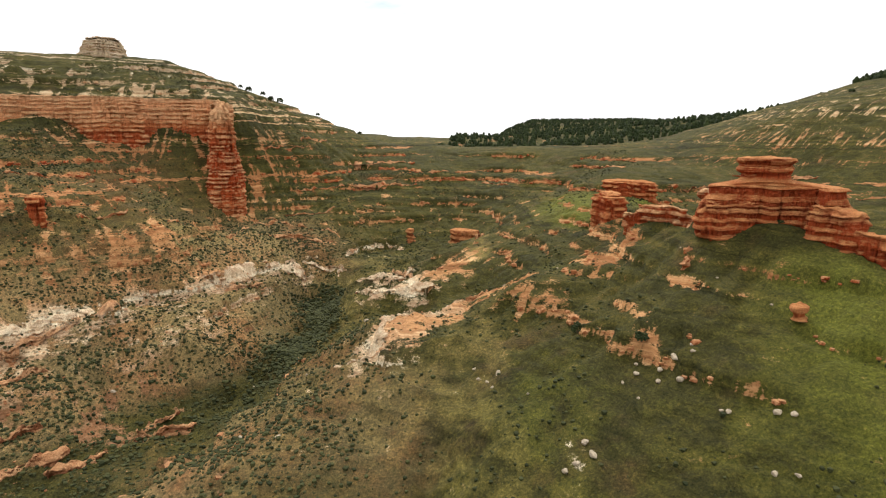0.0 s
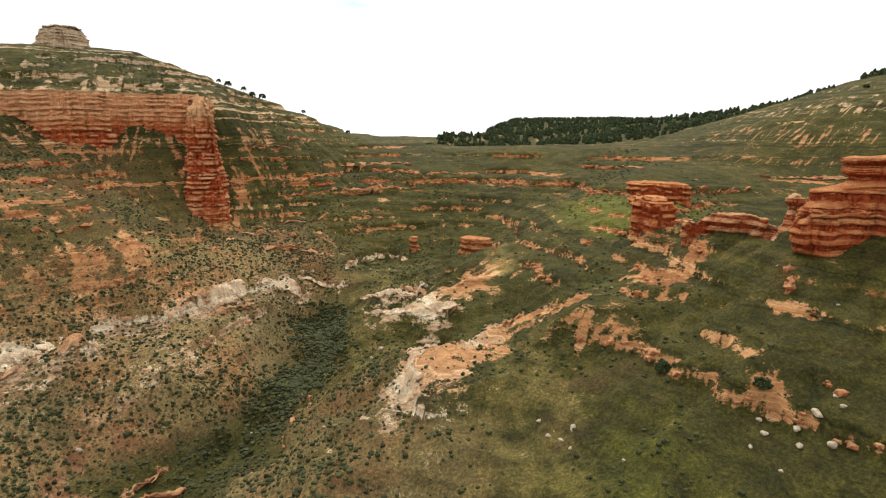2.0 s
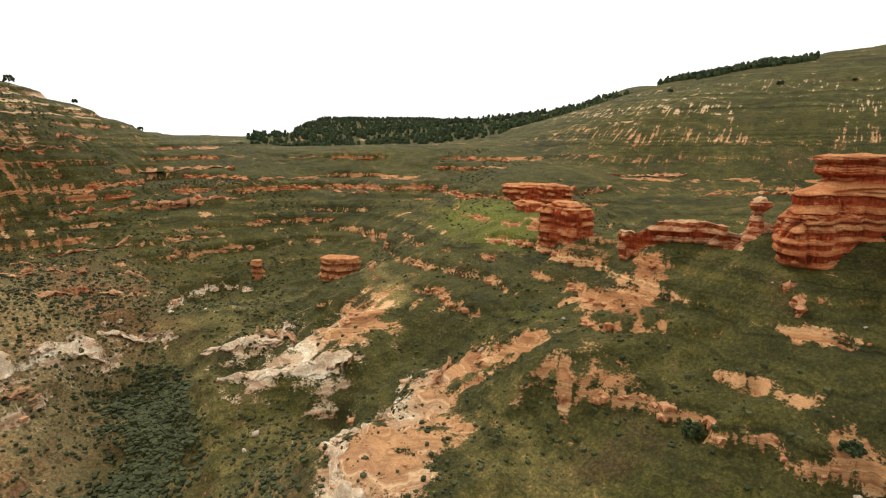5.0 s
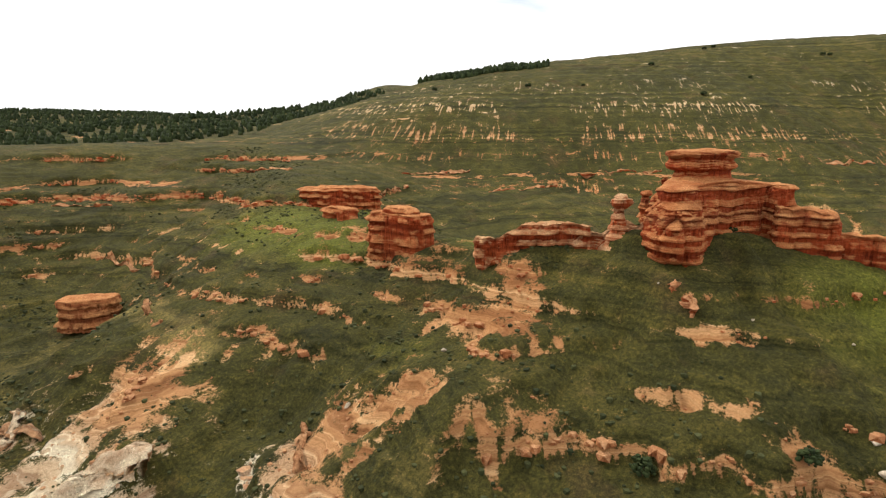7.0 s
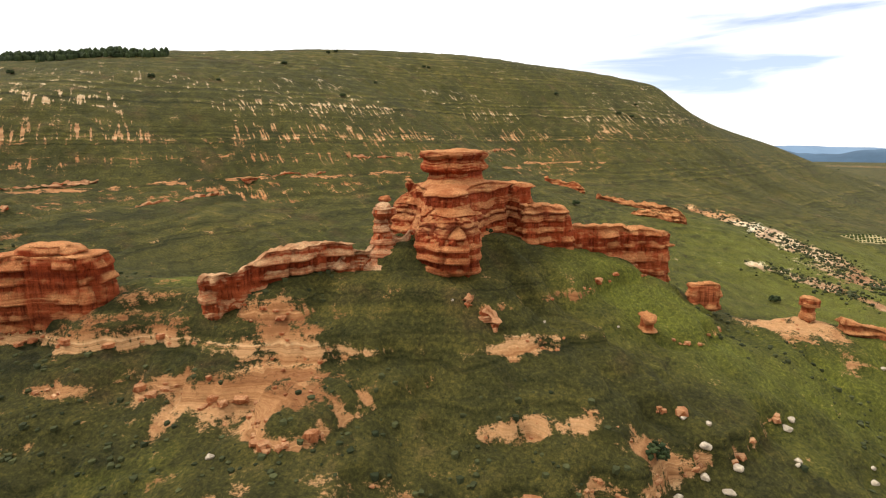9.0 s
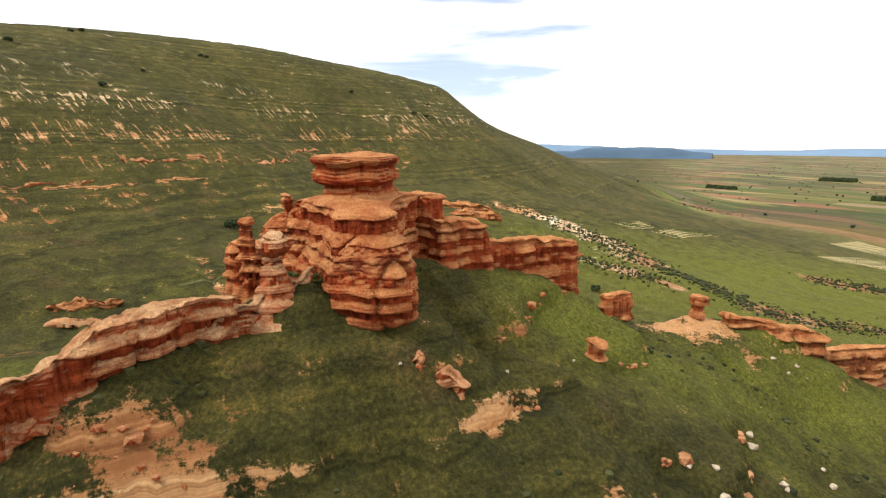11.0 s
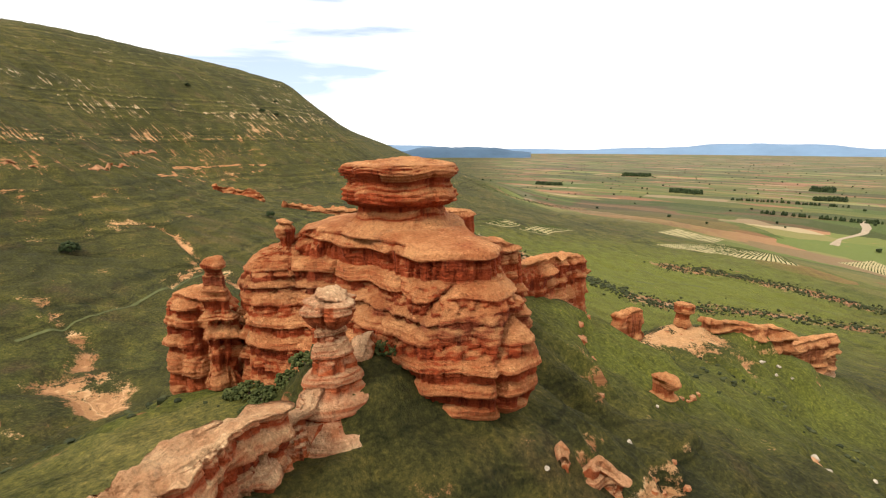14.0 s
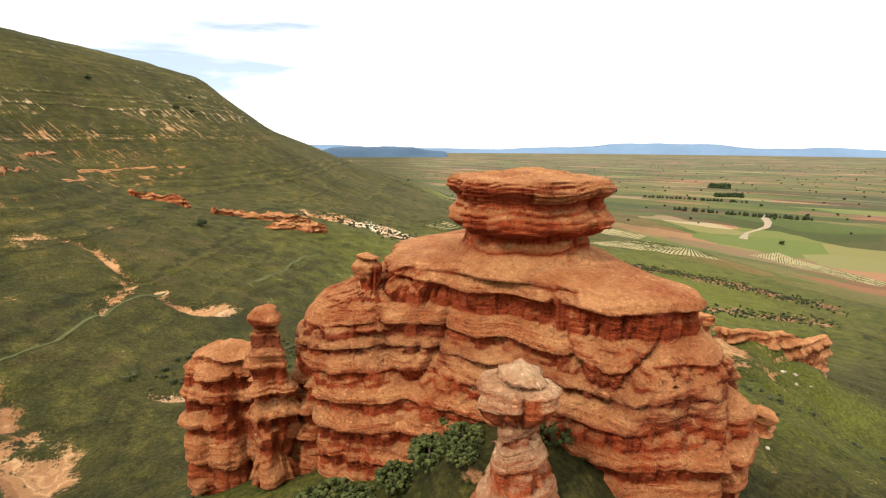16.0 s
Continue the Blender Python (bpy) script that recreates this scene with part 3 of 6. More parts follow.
    there = mathn(n, l, "MULTIPLY_ADD", tex(n, l, pos, 0.07, 4, 0.65), 7.0, mathn(n, l, "MULTIPLY_ADD", lg.outputs["Fac"], 3.0, -5.0), clamp=True)
    runs = mathn(n, l, "MAXIMUM", runs, mathn(n, l, "MULTIPLY", mathn(n, l, "MULTIPLY", shelf, there), 1.05))
    cell2 = n.new("ShaderNodeTexVoronoi")
    cell2.inputs["Scale"].default_value = 0.85
    l.new(pos, cell2.inputs["Vector"])
    pick = n.new("ShaderNodeSeparateColor")
    l.new(cell2.outputs["Color"], pick.inputs[0])
    bushy = mathn(n, l, "MULTIPLY", mathn(n, l, "MULTIPLY_ADD", mathn(n, l, "MULTIPLY_ADD", pick.outputs[0], 0.5, mathn(n, l, "MULTIPLY", cell2.outputs["Distance"], -1.0)), 9.0, 0.2, clamp=True), mathn(n, l, "MULTIPLY_ADD", mid, 5.0, -2.0, clamp=True))
    soil_spot = mathn(n, l, "MULTIPLY_ADD", mid, 1.1, mathn(n, l, "MULTIPLY", fine, 0.9))
    edge = mathn(n, l, "ADD", mathn(n, l, "MULTIPLY_ADD", tex(n, l, zline.outputs[0], 0.9, 4, 0.7), 2.0, mathn(n, l, "ADD", mathn(n, l, "ADD", at.outputs["Fac"], runs), -1.0)), mathn(n, l, "MULTIPLY_ADD", soil_spot, 2.2, -2.36))
    fac = mathn(n, l, "MULTIPLY_ADD", edge, 5.0, -1.9, clamp=True)
    ground_col = mixc(n, l, fac, green, rock)
    sc = n.new("ShaderNodeAttribute")
    sc.attribute_name = "scrub"
    cell3 = n.new("ShaderNodeTexVoronoi")
    cell3.inputs["Scale"].default_value = 1.5
    l.new(pos, cell3.inputs["Vector"])
    pick3 = n.new("ShaderNodeSeparateColor")
    l.new(cell3.outputs["Color"], pick3.inputs[0])
    small = mathn(n, l, "MULTIPLY_ADD", mathn(n, l, "MULTIPLY_ADD", pick3.outputs[0], 0.55, mathn(n, l, "MULTIPLY", cell3.outputs["Distance"], -1.0)), 9.0, 0.6, clamp=True)
    bushy = mathn(n, l, "MAXIMUM", mathn(n, l, "MULTIPLY", bushy, mathn(n, l, "MULTIPLY_ADD", sc.outputs["Fac"], 0.8, 0.2)), mathn(n, l, "MULTIPLY", mathn(n, l, "MULTIPLY", small, 0.8), sc.outputs["Fac"]))
    off_plain = mathn(n, l, "MULTIPLY_ADD", pl.outputs["Fac"], -0.75, 0.75)
    l.new(mixc(n, l, mathn(n, l, "MULTIPLY", bushy, off_plain), ground_col, (0.042, 0.045, 0.018)), b.inputs["Base Color"])
    bumped(n, l, b, mathn(n, l, "ADD", mathn(n, l, "ADD", fine, mathn(n, l, "MULTIPLY", mid, 1.2)), mathn(n, l, "ADD", mathn(n, l, "MULTIPLY", tex(n, l, pos, 7.0, 3, 0.7), 0.4), mathn(n, l, "MULTIPLY", terrace, 0.9))), 1.0, 0.34)
    return m


def rock_material(name="sandstone", dust=(0.71, 0.335, 0.128), weather=0.55, recess=(0.80, 0.55, 0.46), contrast=0.6):
    m, n, l, b = material(name, 0.92)
    geo, sep, z, rock = bed_colour(n, l, ROCK, contrast)
    pos = geo.outputs["Position"]
    big, fine = tex(n, l, pos, 0.5, 5, 0.65), tex(n, l, pos, 6.0, 6, 0.8)
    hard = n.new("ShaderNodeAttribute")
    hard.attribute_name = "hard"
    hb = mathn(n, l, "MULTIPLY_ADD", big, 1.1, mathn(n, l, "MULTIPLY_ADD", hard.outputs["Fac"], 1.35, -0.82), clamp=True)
    # water stains that run down the sheer recesses
    run = n.new("ShaderNodeMapping")
    run.inputs[3].default_value = (3.2, 3.2, 0.22)
    l.new(pos, run.inputs[0])
    stain = ramp(n, [(0.34, (0.45, 0.40, 0.38)), (0.45, (0.92, 0.9, 0.88)), (0.56, (1.03, 1.03, 1.03)), (0.68, (1.15, 1.25, 1.3))])
    l.new(tex(n, l, run.outputs[0], 1.0, 4, 0.65), stain.inputs[0])
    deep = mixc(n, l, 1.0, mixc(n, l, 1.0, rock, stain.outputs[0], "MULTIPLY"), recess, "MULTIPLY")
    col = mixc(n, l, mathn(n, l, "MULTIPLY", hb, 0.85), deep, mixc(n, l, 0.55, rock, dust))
    nz = n.new("ShaderNodeSeparateXYZ")
    l.new(geo.outputs["Normal"], nz.inputs[0])
    top = mathn(n, l, "MULTIPLY_ADD", nz.outputs[2], 2.2, -0.45, clamp=True)
    col = mixc(n, l, mathn(n, l, "MULTIPLY", top, 0.75), col, mixc(n, l, mathn(n, l, "MULTIPLY_ADD", big, 3.4, -1.25, clamp=True), mixc(n, l, 1.0, dust, (0.58, 0.42, 0.36), "MULTIPLY"), mixc(n, l, 1.0, dust, (1.02, 1.06, 1.1), "MULTIPLY")))
    # gravel set in the hard beds
    grit = n.new("ShaderNodeTexVoronoi")
    grit.inputs["Scale"].default_value = 9.0
    l.new(pos, grit.inputs["Vector"])
    peb = n.new("ShaderNodeSeparateColor")
    l.new(grit.outputs["Color"], peb.inputs[0])
    pebble = ramp(n, [(0.0, (0.62, 0.55, 0.5)), (0.12, (0.95, 0.93, 0.92)), (0.8, (1.0, 1.0, 1.0)), (0.92, (1.15, 1.2, 1.22)), (1.0, (1.4, 1.55, 1.7))])
    l.new(peb.outputs[0], pebble.inputs[0])
    gravelly = mathn(n, l, "MULTIPLY", mathn(n, l, "MULTIPLY_ADD", tex(n, l, pos, 0.35, 4, 0.7), 5.0, -2.0, clamp=True), mathn(n, l, "MAXIMUM", hb, top))
    col = mixc(n, l, gravelly, col, mixc(n, l, 1.0, col, pebble.outputs[0], "MULTIPLY"))
    spots = ramp(n, [(0.36, (0.66, 0.62, 0.60)), (0.46, (0.93, 0.92, 0.91)), (0.55, (1.03, 1.03, 1.03)), (0.66, (1.2, 1.22, 1.24))])
    l.new(fine, spots.inputs[0])
    col = mixc(n, l, 1.0, col, spots.outputs[0], "MULTIPLY")
    lich = mathn(n, l, "MULTIPLY_ADD", tex(n, l, pos, 0.8, 6, 0.8), 6.0, -3.4, clamp=True)
    col = mixc(n, l, mathn(n, l, "MULTIPLY", mathn(n, l, "MULTIPLY", lich, weather), mathn(n, l, "MULTIPLY_ADD", hb, 0.8, 0.2)), col, (0.15, 0.125, 0.085))
    l.new(col, b.inputs["Base Color"])
    # fine beds stand out a little under the grain
    line = n.new("ShaderNodeMapping")
    line.inputs[3].default_value = (0.25, 0.25, 7.0)
    l.new(pos, line.inputs[0])
    lamina = tex(n, l, line.outputs[0], 1.0, 4, 0.7)
    rough_h = mathn(n, l, "ADD", fine, mathn(n, l, "ADD", mathn(n, l, "MULTIPLY", tex(n, l, pos, 11.0, 4, 0.75), 0.7), mathn(n, l, "MULTIPLY", grit.outputs["Distance"], -0.5)))
    bumped(n, l, b, mathn(n, l, "MULTIPLY_ADD", lamina, 1.6, rough_h), 1.0, 0.17)
    return m


def leaf_material(name, dark, light):
    m, n, l, b = material(name, 0.85)
    geo = n.new("ShaderNodeNewGeometry")
    r = ramp(n, [(0.0, dark), (1.0, light)])
    l.new(geo.outputs["Random Per Island"], r.inputs[0])
    l.new(mixc(n, l, 0.6, r.outputs[0], mixc(n, l, 1.0, r.outputs[0], tex(n, l, geo.outputs["Position"], 3.0, 3), "MULTIPLY")), b.inputs["Base Color"])
    return m


def plain_material(name, colour, spread=0.35, scale=2.0, rough=0.9):
    m, n, l, b = material(name, rough)
    geo = n.new("ShaderNodeNewGeometry")
    t = tex(n, l, geo.outputs["Position"], scale, 5, 0.65)
    lo, hi = tuple(c * (1 - spread) for c in colour), tuple(c * (1 + spread) for c in colour)
    r = ramp(n, [(0.3, lo), (0.7, hi)])
    l.new(t, r.inputs[0])
    l.new(r.outputs[0], b.inputs["Base Color"])
    bumped(n, l, b, t, 0.5, 0.1)
    return m


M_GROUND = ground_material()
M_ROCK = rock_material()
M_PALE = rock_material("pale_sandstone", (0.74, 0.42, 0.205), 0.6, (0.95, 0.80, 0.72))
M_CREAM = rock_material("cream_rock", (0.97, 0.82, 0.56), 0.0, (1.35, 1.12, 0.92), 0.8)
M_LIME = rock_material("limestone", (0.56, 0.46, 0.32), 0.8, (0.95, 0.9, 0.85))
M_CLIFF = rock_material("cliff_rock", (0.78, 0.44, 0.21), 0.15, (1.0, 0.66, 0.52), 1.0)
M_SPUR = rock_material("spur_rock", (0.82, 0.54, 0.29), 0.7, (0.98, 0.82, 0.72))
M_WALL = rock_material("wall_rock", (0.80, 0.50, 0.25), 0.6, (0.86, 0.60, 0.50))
M_STONE = plain_material("boulder_stone", (0.42, 0.345, 0.25), 0.45, 2.5)
M_SHRUB = leaf_material("shrub", (0.030, 0.038, 0.014), (0.095, 0.100, 0.036))
M_TREE = leaf_material("tree_leaves", (0.020, 0.032, 0.010), (0.055, 0.075, 0.024))
M_BROOM = leaf_material("broom", (0.040, 0.055, 0.014), (0.13, 0.14, 0.040))
M_BARK = plain_material("bark", (0.10, 0.07, 0.05))


# ---- mesh helpers ----
def mesh_object(name, verts, faces, mat, parent=None, label="", flat=False):
    me = bpy.data.meshes.new(name)
    verts, faces = np.asarray(verts, np.float32), np.asarray(faces, np.int32)
    k = faces.shape[1]
    me.vertices.add(len(verts))
    me.vertices.foreach_set("co", verts.ravel())
    me.loops.add(faces.size)
    me.loops.foreach_set("vertex_index", faces.ravel())
    me.polygons.add(len(faces))
    me.polygons.foreach_set("loop_start", np.arange(0, faces.size, k, dtype=np.int32))
    me.polygons.foreach_set("use_smooth", np.full(len(faces), not flat))
    me.update(calc_edges=True)
    me.materials.append(mat)
    ob = new(name, me)
    if parent is not None:
        ob.parent = parent
    if label:
        tagged(ob, label=label)
    return ob


def thing(name, place, label, category, group="", kind=""):
    e = new(name)
    e.location = place
    e.empty_display_size = 0.5
    bpy.context.view_layer.update()
    return tagged(e, label, category, group, kind)


# ---- ground ----
def axis(lo, dense_lo, dense_hi, hi, fine, coarse_lo, coarse_hi, coarse):
    a = list(np.arange(dense_lo, dense_hi, fine))
    a = list(np.arange(coarse_lo, dense_lo, coarse)) + a + list(np.arange(dense_hi, coarse_hi, coarse))
    s, p = coarse, a[-1]
    while p < hi:
        s *= 1.09
        p += s
        a.append(p)
    s, p = coarse, a[0]
    while p > lo:
        s *= 1.12
        p -= s
        a.insert(0, p)
    return np.array(a)


GX = axis(-1500, -140, 72, 4600, 0.5, -170, 300, 1.5)
GY = axis(-4600, 42, 250, 1500, 0.5, -110, 270, 1.5)
gx, gy = np.meshgrid(GX, GY)
_b = base_height(gx, gy)
_dy, _dx = np.gradient(_b, GY, GX)
gz, gbare, griser = land(gx, gy, _b, -_dx, -_dy)


def on_grid(field, x, y):
    x, y = np.asarray(x, float), np.asarray(y, float)
    i, j = np.clip(np.searchsorted(GX, x) - 1, 0, len(GX) - 2), np.clip(np.searchsorted(GY, y) - 1, 0, len(GY) - 2)
    u, v = (x - GX[i]) / (GX[i + 1] - GX[i]), (y - GY[j]) / (GY[j + 1] - GY[j])
    return (field[j, i] * (1 - u) + field[j, i + 1] * u) * (1 - v) + (field[j + 1, i] * (1 - u) + field[j + 1, i + 1] * u) * v


def height(x, y):
    return on_grid(gz, x, y)


_i = np.arange(len(GX) * len(GY)).reshape(len(GY), len(GX))
_f = np.stack([_i[:-1, :-1], _i[:-1, 1:], _i[1:, 1:], _i[1:, :-1]], -1).reshape(-1, 4)
ground = mesh_object("ground", np.stack([gx, gy, gz], -1).reshape(-1, 3), _f, M_GROUND)
_at = ground.data.attributes.new("bare", "FLOAT", "POINT")
_at.data.foreach_set("value", gbare.ravel().astype(np.float32))
_u, _v = hill_axes(gx, gy)
gplain = smooth(-170, -330, _u) * smooth(-80, -230, gy) + smooth(330, 430, _v) * smooth(-90, -150, _u)
_at = ground.data.attributes.new("plain", "FLOAT", "POINT")
_at.data.foreach_set("value", np.clip(gplain, 0, 1).ravel().astype(np.float32))
_on = smooth(-22, 5, _u) * (1 - smooth(85, 125, _u)) * (1 - smooth(470, 560, _v)) * smooth(-140, -60, _v)
gstreak = 0.8 * _on * (np.exp(-((gz - 152) / 3.5) ** 2) + np.exp(-((gz - 162) / 3.0) ** 2) + 0.7 * np.exp(-((gz - 144) / 2.0) ** 2) + 0.5 * np.exp(-((gz - 172) / 3.0) ** 2) + 0.8 * np.exp(-((gz - 134) / 3.0) ** 2) + 0.3) * smooth(-0.7, 0.1, vn2(_v / 32, _u / 40, 47))
gdry = (0.7 + 0.3 * smooth(-30, -50, gx)) * (1 - smooth(8, 16, gx)) * (1 - smooth(165, 185, gy)) * (1 - 0.7 * smooth(126, 136, gz)) * smooth(102, 106, gz) * smooth(-0.5, 0.3, 0.25 + vn2(gx / 14, gy / 14, 520)) + 0.95 * np.exp(-((gx - 52) / 9) ** 2 - ((gy - 101) / 9) ** 2) + 0.6 * smooth(0.1, 0.5, vn2(gx / 15, gy / 15, 521)) * (1 - smooth(105, 125, gx)) * (gx > 0) * smooth(60, 90, gy) * 0.6
glush = np.zeros_like(gz)
for _cx, _cy, _rx, _ry, _s in ((44, 52, 13, 22, 0.15), (49, 64, 6, 10, 0.3), (46, 46, 12, 22, 0.45), (36, 66, 12, 14, 0.1), (42, 25, 14, 18, 0.6), (33, 52, 12, 10, 0.15), (95, 105, 30, 30, 0.1), (50, 68, 7, 10, 0.45), (54, 100, 9, 8, 1.1), (46, 116, 5, 8, 1.0), (36, 140, 9, 9, 1.0), (40, 160, 12, 16, 0.8), (56, 150, 7, 10, 0.9), (14, 78, 12, 16, 0.3), (22, 110, 6, 10, 0.5), (110, 110, 50, 45, 0.3), (150, -10, 90, 70, 0.6), (120, -110, 90, 90, 0.95), (6, 52, 18, 14, 0.42), (30, 160, 10, 14, 0.5), (10, 66, 10, 8, 0.3), (150, -280, 160, 90, 0.6)):
    glush = glush + _s * np.exp(-((gx - _cx) / _rx) ** 2 - ((gy - _cy) / _ry) ** 2)
gledgy = (0.55 - 0.45 * smooth(158, 164, gz)) * smooth(180, 200, gy) * (1 - smooth(150, 210, gx)) * smooth(400, 300, gy) + smooth(-50, -70, gx) * smooth(105, 125, gy) * 0.8 + 0.8 * smooth(-25, 0, _u) * smooth(70, 90, gx) * smooth(152, 142, gz) + 0.35 * (gx > -60) * (gx < 75) * (1 - smooth(170, 190, gy)) * smooth(118, 121, gz) * (1 - smooth(60, 70, gx))
# strength of the haze painted on the plain, growing with distance
ghaze = smooth(500, 2000, np.hypot(gx - 60, gy - 60)) * (0.75 + 0.25 * vn2(gx / 400, gy / 260, 523))
gscrub = (1 - np.exp(-((gx + 29) / 10) ** 2 - ((gy - 131) / 17) ** 2)) * smooth(-20, -44, gx) * (1 - smooth(165, 190, gy)) * (1 - smooth(146, 156, gz)) * smooth(102, 106, gz) * (1 - 0.72 * smooth(120, 133, gz)) + 0.55 * smooth(2, -8, gx) * smooth(118, 114.5, gz) * smooth(104, 108, gz) * (1 - smooth(100, 112, gy)) * smooth(50, 66, gy)
for _name, _field in (("scrub", gscrub), ("streak", gstreak), ("far_haze", ghaze), ("dry", gdry), ("ledgy", gledgy), ("lush", glush)):
    _at = ground.data.attributes.new(_name, "FLOAT", "POINT")
    _at.data.foreach_set("value", np.clip(_field, 0, 1).ravel().astype(np.float32))
tagged(ground, "grassy eroded canyon slopes with bare orange ledges and farmland plain", "ground", kind="structure")


# ---- layered rocks ----
def closed_curve(pts, gap, steps=None):
    p = np.array(pts, float)
    n = len(p)
    out = []
    for i in range(n):
        a, b, c, d = p[i - 1], p[i], p[(i + 1) % n], p[(i + 2) % n]
        k = steps[i] if steps else max(2, int(np.hypot(*(c - b)) / gap))
        t = (np.arange(k) / k)[:, None]
        out.append(0.5 * (2 * b + (c - a) * t + (2 * a - 5 * b + 4 * c - d) * t ** 2 + (3 * b - a - 3 * c + d) * t ** 3))
    return np.concatenate(out)


def ribbon(line, width):
    """The outline of a wall that follows a line; width: one number, or one for each point."""
    p = np.array(line, float)
    w = np.broadcast_to(np.asarray(width, float), (len(p),)) / 2
    t = np.gradient(p, axis=0)
    t /= np.hypot(t[:, 0], t[:, 1])[:, None]
    nrm = np.stack([t[:, 1], -t[:, 0]], 1)
    a, b = p + nrm * w[:, None], p - nrm * w[:, None]
    return [tuple(q) for q in a] + [tuple(q) for q in b[::-1]]


def oval(cx, cy, ra, rb, turn=0, n=10):
    c, s = math.cos(radians(turn)), math.sin(radians(turn))
    return [(cx + c * ra * math.cos(k * math.tau / n) - s * rb * math.sin(k * math.tau / n), cy + s * ra * math.cos(k * math.tau / n) + c * rb * math.sin(k * math.tau / n)) for k in range(n)]


_brng = np.random.default_rng(12)
BED_TOPS = 95 + np.cumsum(_brng.uniform(0.75, 1.8, 130))
BED_OUT = _brng.uniform(0.25, 1.0, 131)
# the beds of the butte
_own = np.array([135.4, 136.75, 138.15, 139.3, 140.75, 141.4, 142.85, 145.25])
_keep = (BED_TOPS < 134.6) | (BED_TOPS > 145.3)
BED_OUT = np.r_[BED_OUT[:-1][BED_TOPS < 134.6], 0.6, 0.75, 0.85, 0.8, 0.75, 0.55, 0.55, 0.9, BED_OUT[:-1][BED_TOPS > 145.3], 0.5]
BED_TOPS = np.sort(np.r_[BED_TOPS[_keep], _own])
LAST_BED = len(BED_TOPS) - 1
FINE_TOPS = 95 + np.cumsum(_brng.uniform(0.10, 0.32, 640))
FINE_OUT = _brng.uniform(0.2, 1.0, 641)


def strata(z, broken):
    """How far a bed at this height stands out: a sheer recess below, a sharp overhanging lip, then a slope of dust up to the next recess."""
    k = np.clip(np.searchsorted(BED_TOPS, z), 1, LAST_BED)
    p = (z - BED_TOPS[k - 1]) / (BED_TOPS[k] - BED_TOPS[k - 1])
    edge = np.clip(0.8 + broken, 0.05, 1.6)
    cut = 0.30 + 0.28 * BED_OUT[k - 1]
    lip = BED_OUT[k] * edge * smooth(cut - 0.035, cut + 0.035, p) * (1 - 0.9 * smooth(cut + 0.10, 1.0, p))
    k = np.clip(np.searchsorted(FINE_TOPS, z), 1, 639)
    q = (z - FINE_TOPS[k - 1]) / (FINE_TOPS[k] - FINE_TOPS[k - 1])
    return lip - 0.3, FINE_OUT[k] * smooth(0.3, 0.45, q) * (1 - 0.8 * smooth(0.6, 1.0, q)) - 0.3, smooth(cut - 0.05, cut + 0.04, p) * np.clip(edge * 1.4, 0, 1)


